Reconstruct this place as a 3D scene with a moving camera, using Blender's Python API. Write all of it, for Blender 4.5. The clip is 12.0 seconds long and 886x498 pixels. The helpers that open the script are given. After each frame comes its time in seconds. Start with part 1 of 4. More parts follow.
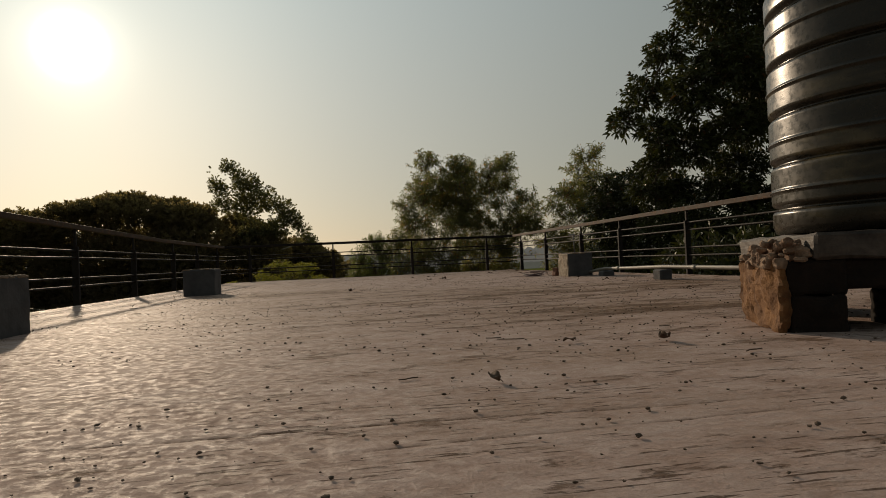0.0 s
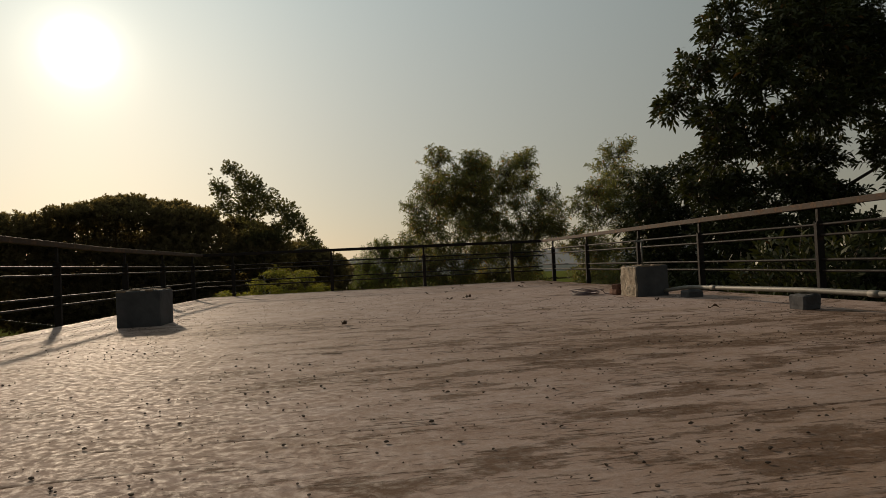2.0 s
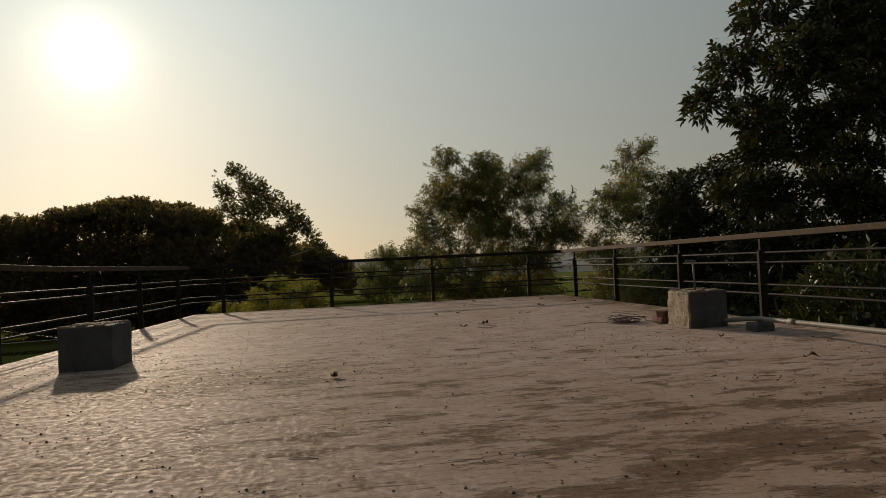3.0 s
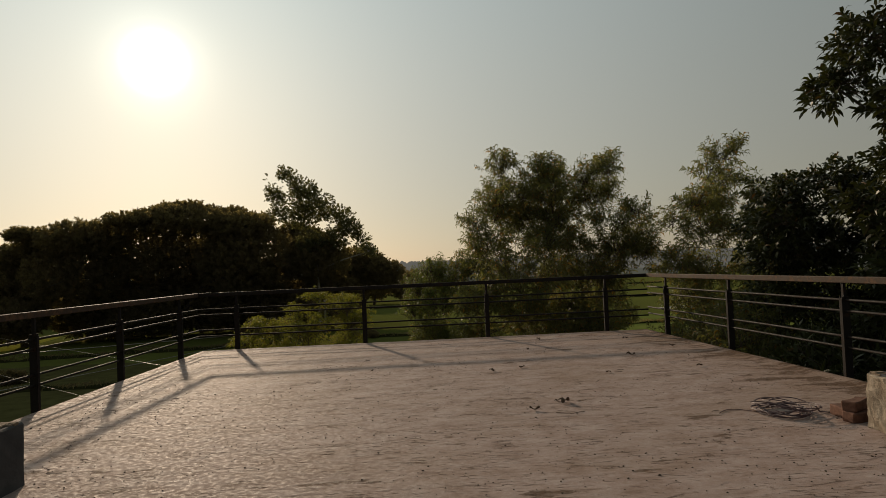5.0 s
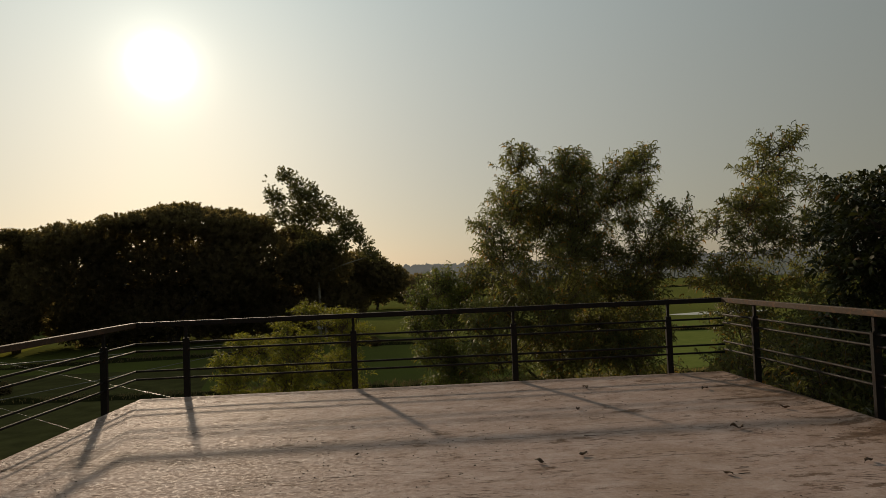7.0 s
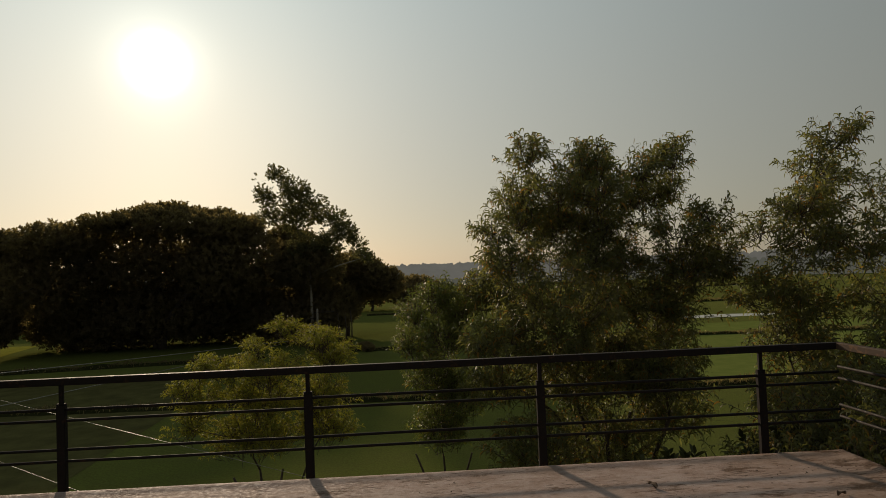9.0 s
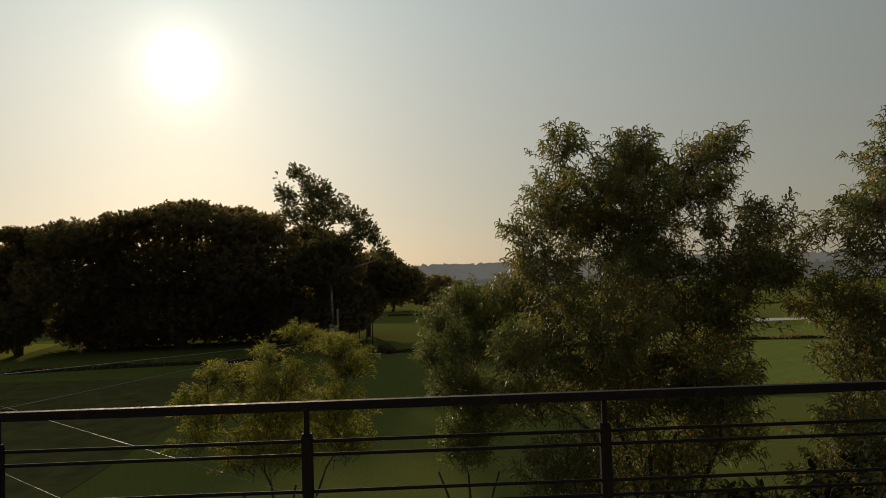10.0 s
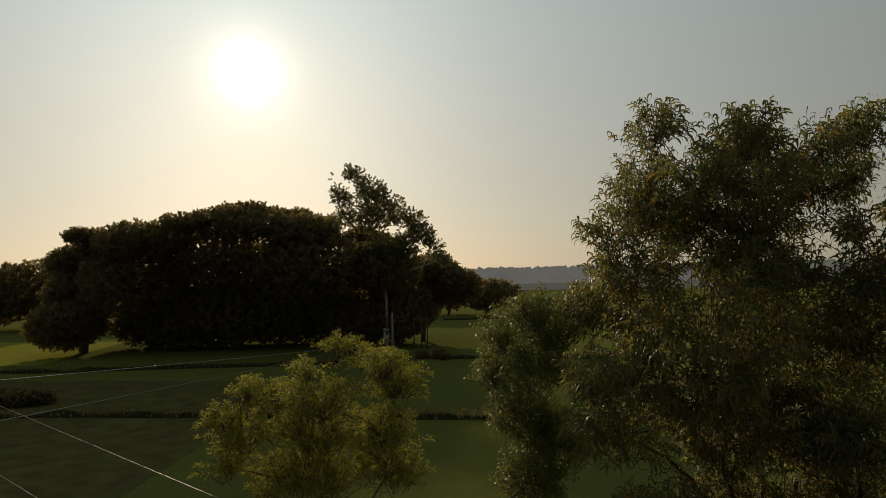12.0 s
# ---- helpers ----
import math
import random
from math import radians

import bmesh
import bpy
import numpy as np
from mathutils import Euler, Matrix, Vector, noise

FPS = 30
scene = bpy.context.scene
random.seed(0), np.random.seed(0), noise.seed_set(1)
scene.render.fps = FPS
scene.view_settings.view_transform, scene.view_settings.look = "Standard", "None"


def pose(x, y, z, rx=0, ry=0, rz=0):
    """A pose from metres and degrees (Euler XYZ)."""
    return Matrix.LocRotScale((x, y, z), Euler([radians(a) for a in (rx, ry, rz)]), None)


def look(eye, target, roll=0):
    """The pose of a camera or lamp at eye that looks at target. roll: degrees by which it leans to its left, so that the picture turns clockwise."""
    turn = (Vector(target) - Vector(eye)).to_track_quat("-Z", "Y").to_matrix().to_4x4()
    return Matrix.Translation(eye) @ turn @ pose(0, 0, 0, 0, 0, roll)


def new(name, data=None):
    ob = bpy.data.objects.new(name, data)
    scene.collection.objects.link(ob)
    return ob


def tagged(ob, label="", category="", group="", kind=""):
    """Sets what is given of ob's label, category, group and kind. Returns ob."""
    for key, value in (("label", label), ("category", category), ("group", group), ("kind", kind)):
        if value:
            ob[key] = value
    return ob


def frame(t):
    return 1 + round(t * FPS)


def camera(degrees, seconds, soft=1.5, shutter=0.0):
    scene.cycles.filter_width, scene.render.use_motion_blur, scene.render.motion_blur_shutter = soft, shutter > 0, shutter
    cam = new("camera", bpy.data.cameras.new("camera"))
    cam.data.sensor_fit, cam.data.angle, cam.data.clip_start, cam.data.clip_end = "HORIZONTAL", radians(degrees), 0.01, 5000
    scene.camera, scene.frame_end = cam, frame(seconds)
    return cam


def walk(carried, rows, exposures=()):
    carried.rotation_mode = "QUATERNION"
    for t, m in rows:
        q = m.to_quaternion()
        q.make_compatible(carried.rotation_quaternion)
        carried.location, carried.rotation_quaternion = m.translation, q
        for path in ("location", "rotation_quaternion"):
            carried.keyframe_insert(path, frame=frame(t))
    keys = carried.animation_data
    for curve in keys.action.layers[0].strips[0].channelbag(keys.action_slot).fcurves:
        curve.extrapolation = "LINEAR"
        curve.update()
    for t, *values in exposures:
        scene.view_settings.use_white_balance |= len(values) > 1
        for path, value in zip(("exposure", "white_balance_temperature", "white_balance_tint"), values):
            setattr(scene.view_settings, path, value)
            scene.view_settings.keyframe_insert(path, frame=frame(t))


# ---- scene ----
cam = camera(70.6, 12.0, soft=0.7)
PATH = [
    (0, (1.712, 0.819, 0.383), (2.021, 2.795, 0.417), -2.6),
    (0.5, (1.75, 1.478, 0.441), (2.057, 3.454, 0.477), -2.7),
    (1, (1.798, 2.114, 0.454), (2.101, 4.09, 0.494), -2.8),
    (1.5, (1.824, 2.756, 0.471), (2.122, 4.733, 0.514), -2.8),
    (2, (1.86, 3.434, 0.552), (2.149, 5.413, 0.596), -2.7),
    (2.5, (1.902, 4.1, 0.673), (2.185, 6.079, 0.72), -2.7),
    (4.5, (2.223, 6.521, 1.181), (2.377, 8.515, 1.234), -2.6),
    (5, (2.242, 7.125, 1.265), (2.345, 9.122, 1.324), -2.5),
    (5.5, (2.246, 7.776, 1.367), (2.338, 9.773, 1.427), -2.5),
    (6, (2.205, 8.432, 1.418), (2.292, 10.429, 1.479), -2.3),
    (6.5, (2.217, 9.065, 1.462), (2.303, 11.062, 1.525), -2.5),
    (7, (2.245, 9.714, 1.525), (2.336, 11.711, 1.594), -2.3),
    (9, (2.381, 12.312, 1.846), (2.483, 14.308, 1.912), -2.2),
    (9.5, (2.37, 12.977, 1.893), (2.441, 14.974, 1.96), -1.9),
    (10, (2.33, 13.602, 1.914), (2.364, 15.6, 1.983), -1.8),
    (10.5, (2.339, 14.272, 1.968), (2.288, 16.27, 2.04), -1.7),
    (11, (2.293, 14.838, 2.001), (2.218, 16.835, 2.072), -1.8),
    (11.5, (2.264, 15.336, 2.019), (2.14, 17.331, 2.098), -1.4),
    (12, (2.196, 15.75, 2.001), (2.052, 17.744, 2.084), -1.2),
]
walk(cam, [(t, look(eye, target, roll)) for t, eye, target, roll in PATH])

# ---- world, sun, exposure ----
SUN_WAY = Vector((-0.3465, 0.8875, 0.304)).normalized()   # towards the sun
GROUND = -6.0


def setup_world():
    w = bpy.data.worlds.new("sky")
    scene.world = w
    w.use_nodes = True
    nt = w.node_tree
    nt.nodes.clear()
    out = nt.nodes.new("ShaderNodeOutputWorld")
    bg = nt.nodes.new("ShaderNodeBackground")
    sky = nt.nodes.new("ShaderNodeTexSky")
    sky.sky_type = "NISHITA"
    sky.sun_disc = False
    sky.sun_elevation = math.asin(SUN_WAY.z)
    sky.sun_rotation = math.atan2(SUN_WAY.x, SUN_WAY.y)
    sky.altitude, sky.air_density, sky.dust_density, sky.ozone_density = 0, 1.0, 1.0, 1.5
    # dusty haze: a wide aureole round the sun, and a veil that evens out the sky
    geo = nt.nodes.new("ShaderNodeTexCoord")
    dot = nt.nodes.new("ShaderNodeVectorMath")
    dot.operation = "DOT_PRODUCT"
    norm = nt.nodes.new("ShaderNodeVectorMath")
    norm.operation = "NORMALIZE"
    nt.links.new(geo.outputs["Generated"], norm.inputs[0])
    nt.links.new(norm.outputs[0], dot.inputs[0])
    dot.inputs[1].default_value = SUN_WAY
    clamp = nt.nodes.new("ShaderNodeClamp")
    nt.links.new(dot.outputs["Value"], clamp.inputs[0])
    # half the way round the sky the haze still carries the sun's light, behind the viewer it fades
    half = nt.nodes.new("ShaderNodeMath")
    half.operation = "MULTIPLY_ADD"
    nt.links.new(dot.outputs["Value"], half.inputs[0])
    half.inputs[1].default_value, half.inputs[2].default_value = 0.5, 0.5
    wide_p = nt.nodes.new("ShaderNodeMath")
    wide_p.operation = "POWER"
    nt.links.new(half.outputs[0], wide_p.inputs[0])
    wide_p.inputs[1].default_value = 2.2
    total = nt.nodes.new("ShaderNodeVectorMath")
    total.operation = "SCALE"
    total.inputs[0].default_value = WIDE
    nt.links.new(wide_p.outputs[0], total.inputs["Scale"])
    for power, strength, colour in AUREOLE:
        p = nt.nodes.new("ShaderNodeMath")
        p.operation = "POWER"
        nt.links.new(clamp.outputs[0], p.inputs[0])
        p.inputs[1].default_value = power
        s = nt.nodes.new("ShaderNodeVectorMath")
        s.operation = "SCALE"
        s.inputs[0].default_value = [c * strength for c in colour]
        nt.links.new(p.outputs[0], s.inputs["Scale"])
        if total is None:
            total = s
        else:
            add = nt.nodes.new("ShaderNodeVectorMath")
            add.operation = "ADD"
            nt.links.new(total.outputs[0], add.inputs[0])
            nt.links.new(s.outputs[0], add.inputs[1])
            total = add
    sc = nt.nodes.new("ShaderNodeVectorMath")
    sc.operation = "MULTIPLY"
    nt.links.new(sky.outputs[0], sc.inputs[0])
    sc.inputs[1].default_value = SKY_GAIN
    add = nt.nodes.new("ShaderNodeVectorMath")
    add.operation = "ADD"
    nt.links.new(total.outputs[0], add.inputs[0])
    nt.links.new(sc.outputs[0], add.inputs[1])
    veil = nt.nodes.new("ShaderNodeVectorMath")
    veil.operation = "ADD"
    nt.links.new(add.outputs[0], veil.inputs[0])
    veil.inputs[1].default_value = VEIL
    # dust near the horizon turns the sky tan, higher up it stays pale grey-green
    split = nt.nodes.new("ShaderNodeSeparateXYZ")
    nt.links.new(norm.outputs[0], split.inputs[0])
    band = nt.nodes.new("ShaderNodeMapRange")
    band.inputs["From Min"].default_value, band.inputs["From Max"].default_value = 0.0, 0.42
    nt.links.new(split.outputs["Z"], band.inputs["Value"])
    tint = nt.nodes.new("ShaderNodeMix")
    tint.data_type = "RGBA"
    nt.links.new(band.outputs[0], tint.inputs[0])
    tint.inputs[6].default_value, tint.inputs[7].default_value = (1.09, 0.96, 0.78, 1), (0.93, 1.0, 0.98, 1)
    tinted = nt.nodes.new("ShaderNodeVectorMath")
    tinted.operation = "MULTIPLY"
    nt.links.new(veil.outputs[0], tinted.inputs[0])
    nt.links.new(tint.outputs[2], tinted.inputs[1])
    nt.links.new(tinted.outputs[0], bg.inputs[0])
    bg.inputs[1].default_value = 0.1
    nt.links.new(bg.outputs[0], out.inputs[0])


AUREOLE = [(5000, 200.0, (1.0, 0.95, 0.82)), (560, 4.2, (1.0, 0.94, 0.82)), (26, 1.3, (1.0, 1.0, 0.96)), (4, 2.25, (1.02, 1.0, 0.96))]
SKY_GAIN = (0.12, 0.12, 0.12)
VEIL = (1.18, 1.20, 1.12)
WIDE = (1.44, 1.50, 1.42)
setup_world()
sun = new("sun", bpy.data.lights.new("sun", "SUN"))
sun.data.energy, sun.data.angle, sun.data.color = 2.85, radians(2.0), (1.0, 0.77, 0.54)
sun.matrix_world = look((0, 0, 30), Vector((0, 0, 30)) - SUN_WAY)
scene.view_settings.exposure = 0.0


# ---- materials ----
def mat(name):
    m = bpy.data.materials.new(name)
    m.use_nodes = True
    nt = m.node_tree
    return m, nt, nt.nodes["Principled BSDF"]


def node(nt, kind, links=(), **values):
    n = nt.nodes.new(kind)
    for key, value in values.items():
        if key in n.inputs:
            n.inputs[key].default_value = value
    for key, source in dict(links).items():
        nt.links.new(source, n.inputs[key])
    return n


def coords(nt, scale=(1, 1, 1)):
    tc = nt.nodes.new("ShaderNodeTexCoord")
    mp = nt.nodes.new("ShaderNodeMapping")
    mp.inputs["Scale"].default_value = scale
    nt.links.new(tc.outputs["Object"], mp.inputs[0])
    return mp.outputs[0]


def noise_tex(nt, vec, scale, detail=4.0, rough=0.55):
    n = nt.nodes.new("ShaderNodeTexNoise")
    n.inputs["Scale"].default_value, n.inputs["Detail"].default_value, n.inputs["Roughness"].default_value = scale, detail, rough
    nt.links.new(vec, n.inputs["Vector"])
    return n.outputs["Fac"]


def ramp(nt, fac, stops):
    r = nt.nodes.new("ShaderNodeValToRGB")
    while len(r.color_ramp.elements) < len(stops):
        r.color_ramp.elements.new(0.5)
    for e, (pos, col) in zip(r.color_ramp.elements, stops):
        e.position, e.color = pos, (*col, 1) if len(col) == 3 else col
    nt.links.new(fac, r.inputs[0])
    return r.outputs[0]


def mix(nt, fac, a, b, mode="MIX"):
    m = nt.nodes.new("ShaderNodeMix")
    m.data_type, m.blend_type = "RGBA", mode
    if isinstance(fac, (int, float)):
        m.inputs[0].default_value = fac
    else:
        nt.links.new(fac, m.inputs[0])
    for socket, v in ((m.inputs[6], a), (m.inputs[7], b)):
        if isinstance(v, tuple):
            socket.default_value = (*v, 1)
        else:
            nt.links.new(v, socket)
    return m.outputs[2]


def maths(nt, op, a, b=0.0):
    m = nt.nodes.new("ShaderNodeMath")
    m.operation = op
    for i, v in enumerate((a, b)):
        if isinstance(v, (int, float)):
            m.inputs[i].default_value = v
        else:
            nt.links.new(v, m.inputs[i])
    return m.outputs[0]


def bump(nt, bsdf, height, strength=0.4, distance=0.01):
    b = nt.nodes.new("ShaderNodeBump")
    b.inputs["Strength"].default_value, b.inputs["Distance"].default_value = strength, distance
    nt.links.new(height, b.inputs["Height"])
    nt.links.new(b.outputs[0], bsdf.inputs["Normal"])


def floor_material():
    """Trowelled, whitewashed cement: short dark scratches along the trowel's way, crusty brown stains, pale smooth skin."""
    m, nt, b = mat("whitewashed_cement")
    tone = noise_tex(nt, coords(nt, (1.0, 1.7, 1.0)), 0.6, 6, 0.62)
    wash = noise_tex(nt, coords(nt, (1.0, 1.5, 1.0)), 3.0, 12, 0.72)
    lick = noise_tex(nt, coords(nt, (1.0, 5.0, 1.0)), 3.0, 9, 0.72)
    scratch = noise_tex(nt, coords(nt, (1.0, 11.0, 1.0)), 6.5, 7, 0.62)
    where = noise_tex(nt, coords(nt, (1.0, 1.8, 1.0)), 1.7, 5, 0.65)
    blot = noise_tex(nt, coords(nt, (1.0, 2.7, 1.0)), 1.5, 13, 0.74)
    crust = noise_tex(nt, coords(nt), 26.0, 8, 0.75)
    grain = noise_tex(nt, coords(nt), 150.0, 4, 0.7)
    worn = nt.nodes.new("ShaderNodeAttribute")
    worn.attribute_name = "worn"
    dirt = nt.nodes.new("ShaderNodeAttribute")
    dirt.attribute_name = "dirt"
    base = ramp(nt, wash, [(0.36, (0.31, 0.222, 0.186)), (0.48, (0.40, 0.303, 0.266)), (0.62, (0.47, 0.375, 0.342))])
    base = mix(nt, ramp(nt, tone, [(0.5, (0, 0, 0)), (0.68, (0.5, 0.5, 0.5))]), base, (0.29, 0.205, 0.15))
    base = mix(nt, ramp(nt, lick, [(0.36, (0.6, 0.6, 0.6)), (0.43, (0, 0, 0))]), base, (0.20, 0.135, 0.095))
    base = mix(nt, ramp(nt, lick, [(0.60, (0, 0, 0)), (0.68, (0.6, 0.6, 0.6))]), base, (0.47, 0.40, 0.37))
    base = mix(nt, maths(nt, "MULTIPLY", worn.outputs["Fac"], 0.62), base, (0.24, 0.155, 0.10))
    # stains, thick where the roof is soiled
    level = maths(nt, "ADD", blot, maths(nt, "MULTIPLY", worn.outputs["Fac"], 0.115))
    level = maths(nt, "ADD", level, maths(nt, "MULTIPLY", crust, 0.10))
    stain = ramp(nt, level, [(0.63, (0, 0, 0)), (0.66, (0.75, 0.75, 0.75)), (0.78, (0.95, 0.95, 0.95))])
    base = mix(nt, stain, base, (0.105, 0.060, 0.036))
    # scratches stand in groups
    cut = maths(nt, "SUBTRACT", scratch, maths(nt, "MULTIPLY", maths(nt, "SUBTRACT", where, 0.5), 0.42))
    cut = ramp(nt, cut, [(0.36, (1, 1, 1)), (0.385, (0, 0, 0))])
    base = mix(nt, maths(nt, "MULTIPLY", cut, 0.85), base, (0.075, 0.045, 0.03))
    base = mix(nt, maths(nt, "MULTIPLY", dirt.outputs["Fac"], ramp(nt, crust, [(0.3, (1.2, 1.2, 1.2)), (0.62, (0.35, 0.35, 0.35))])), base, (0.075, 0.044, 0.028))
    base = mix(nt, ramp(nt, crust, [(0.28, (0.8, 0.8, 0.8)), (0.34, (0, 0, 0))]), base, (0.11, 0.075, 0.055))
    base = mix(nt, ramp(nt, grain, [(0.35, (0.25, 0.25, 0.25)), (0.6, (0, 0, 0))]), base, (0.15, 0.12, 0.09))
    nt.links.new(base, b.inputs["Base Color"])
    nt.links.new(ramp(nt, crust, [(0.40, (0.75, 0.75, 0.75)), (0.62, (0.55, 0.55, 0.55))]), b.inputs["Roughness"])
    nt.links.new(ramp(nt, crust, [(0.48, (0.015, 0.015, 0.015)), (0.60, (0.22, 0.22, 0.22))]), b.inputs["Specular IOR Level"])
    relief = maths(nt, "ADD", maths(nt, "MULTIPLY", cut, -0.55), maths(nt, "MULTIPLY", grain, 0.16))
    relief = maths(nt, "ADD", relief, maths(nt, "MULTIPLY", lick, 0.3))
    relief = maths(nt, "SUBTRACT", relief, maths(nt, "MULTIPLY", stain, 0.15))
    bump(nt, b, maths(nt, "ADD", relief, maths(nt, "MULTIPLY", crust, 0.42)), 1.0, 0.015)
    return m


def rough_material(name, dark, light, scale=8.0, rough=0.9, depth=0.01, strength=0.6):
    m, nt, b = mat(name)
    big = noise_tex(nt, coords(nt), scale, 6, 0.6)
    small = noise_tex(nt, coords(nt), scale * 9, 4, 0.6)
    nt.links.new(mix(nt, maths(nt, "MULTIPLY", small, 0.5), ramp(nt, big, [(0.3, dark), (0.7, light)]), dark), b.inputs["Base Color"])
    b.inputs["Roughness"].default_value = rough
    b.inputs["Specular IOR Level"].default_value = 0.3 if rough < 0.98 else 0.0
    bump(nt, b, maths(nt, "ADD", big, maths(nt, "MULTIPLY", small, 0.4)), strength, depth)
    return m


def paint_material(name, colour, rust, rough=0.45, amount=0.62):
    m, nt, b = mat(name)
    n = noise_tex(nt, coords(nt), 14.0, 6, 0.65)
    f = noise_tex(nt, coords(nt), 120.0, 3, 0.6)
    nt.links.new(mix(nt, ramp(nt, n, [(amount - 0.06, (0, 0, 0)), (amount + 0.05, (1, 1, 1))]), colour, rust), b.inputs["Base Color"])
    b.inputs["Specular IOR Level"].default_value = 0.16
    nt.links.new(ramp(nt, n, [(0.4, (rough,) * 3), (0.7, (0.85,) * 3)]), b.inputs["Roughness"])
    bump(nt, b, maths(nt, "ADD", f, n), 0.25, 0.003)
    return m


def leaf_material(name, shade, bright, dry=(0.22, 0.16, 0.04), translucent=0.35, dry_share=0.94, gloss=0.45, shine=0.22):
    m, nt, b = mat(name)
    geo = nt.nodes.new("ShaderNodeNewGeometry")
    rnd = geo.outputs["Random Per Island"]
    clump = noise_tex(nt, coords(nt), 0.6, 3)
    col = mix(nt, rnd, shade, bright)
    col = mix(nt, ramp(nt, clump, [(0.35, (0, 0, 0)), (0.7, (0.6, 0.6, 0.6))]), col, bright)
    col = mix(nt, ramp(nt, rnd, [(dry_share, (0, 0, 0)), (min(dry_share + 0.02, 1), (1, 1, 1))]), col, dry)
    nt.links.new(col, b.inputs["Base Color"])
    b.inputs["Roughness"].default_value = gloss
    b.inputs["Specular IOR Level"].default_value = shine
    tr = nt.nodes.new("ShaderNodeBsdfTranslucent")
    nt.links.new(mix(nt, 1.0, col, (1.5, 1.5, 0.8), "MULTIPLY"), tr.inputs[0])
    ms = nt.nodes.new("ShaderNodeMixShader")
    ms.inputs[0].default_value = translucent
    nt.links.new(b.outputs[0], ms.inputs[1])
    nt.links.new(tr.outputs[0], ms.inputs[2])
    nt.links.new(ms.outputs[0], nt.nodes["Material Output"].inputs[0])
    return m


def field_material():
    m, nt, b = mat("paddy_field")
    big = noise_tex(nt, coords(nt, (1, 0.35, 1)), 0.035, 4)
    mid = noise_tex(nt, coords(nt), 0.5, 6, 0.65)
    fine = noise_tex(nt, coords(nt), 9.0, 4, 0.7)
    base = ramp(nt, big, [(0.35, (0.10, 0.118, 0.028)), (0.55, (0.13, 0.15, 0.035)), (0.7, (0.155, 0.17, 0.042))])
    base = mix(nt, ramp(nt, mid, [(0.42, (0, 0, 0)), (0.75, (0.6, 0.6, 0.6))]), base, (0.10, 0.10, 0.035))
    base = mix(nt, ramp(nt, fine, [(0.4, (0.6, 0.6, 0.6)), (0.6, (0, 0, 0))]), base, (0.075, 0.078, 0.026))
    nt.links.new(base, b.inputs["Base Color"])
    b.inputs["Roughness"].default_value = 0.95
    b.inputs["Specular IOR Level"].default_value = 0.0
    bump(nt, b, maths(nt, "ADD", fine, mid), 0.5, 0.08)
    return m


def plain(name, colour, rough=0.6, metal=0.0):
    m, nt, b = mat(name)
    n = noise_tex(nt, coords(nt), 12.0, 5)
    dark = tuple(c * 0.7 for c in colour)
    nt.links.new(ramp(nt, n, [(0.35, dark), (0.65, colour)]), b.inputs["Base Color"])
    b.inputs["Roughness"].default_value, b.inputs["Metallic"].default_value = rough, metal
    return m


# Self-lit material: haze and daylight sit in the emission colour.
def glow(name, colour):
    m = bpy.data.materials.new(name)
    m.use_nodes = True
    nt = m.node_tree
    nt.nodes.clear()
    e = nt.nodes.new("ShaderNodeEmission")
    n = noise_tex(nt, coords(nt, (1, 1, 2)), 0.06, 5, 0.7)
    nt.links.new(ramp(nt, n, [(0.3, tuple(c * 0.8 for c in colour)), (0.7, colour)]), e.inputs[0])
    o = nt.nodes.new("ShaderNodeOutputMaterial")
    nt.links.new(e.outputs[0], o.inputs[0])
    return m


M_FLOOR = floor_material()
M_RAIL = paint_material("black_railing_paint", (0.014, 0.011, 0.010), (0.04, 0.023, 0.015), 0.6, 0.62)
M_HAND = paint_material("weathered_handrail_paint", (0.06, 0.04, 0.028), (0.13, 0.075, 0.045), 0.65, 0.58)
M_BLOCK = rough_material("grey_cement_block", (0.045, 0.046, 0.050), (0.105, 0.103, 0.103), 4, 0.9, 0.01, 0.8)
M_CRUST = rough_material("crumbled_mortar", (0.14, 0.10, 0.07), (0.34, 0.26, 0.18), 14, 0.95, 0.02, 0.9)
# Sun-side copy of the mortar, with the sunlight added to its colour.
M_SUNLIT_CRUST = rough_material("sunlit_mortar", (0.22, 0.17, 0.12), (0.50, 0.43, 0.34), 10, 0.95, 0.02, 0.9)
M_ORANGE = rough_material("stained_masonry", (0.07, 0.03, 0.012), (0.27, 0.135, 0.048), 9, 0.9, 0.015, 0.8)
M_RUBBLE = rough_material("crumbled_plaster", (0.10, 0.05, 0.028), (0.42, 0.31, 0.22), 16, 0.95, 0.02, 0.9)
# Shade on the plinth's front is put into this near-black masonry colour.
M_SHADED_PIER = rough_material("shaded_masonry", (0.006, 0.0045, 0.0035), (0.024, 0.015, 0.010), 9, 0.95, 0.015, 0.8)
M_SLAB = rough_material("stained_white_slab", (0.018, 0.014, 0.012), (0.13, 0.105, 0.085), 11, 0.6, 0.01, 0.5)
M_BRICK = rough_material("dull_red_brick", (0.10, 0.05, 0.035), (0.24, 0.12, 0.08), 20, 0.9, 0.004, 0.6)
M_PVC = plain("aged_grey_pvc", (0.18, 0.17, 0.145), 0.6)
M_WALL = rough_material("plastered_wall", (0.30, 0.27, 0.22), (0.45, 0.42, 0.36), 2, 0.9)
M_CABLE = plain("purple_brown_cable", (0.10, 0.055, 0.06), 0.45)
M_WIRE = plain("bright_overhead_wire", (0.25, 0.23, 0.19), 0.45, 0.5)
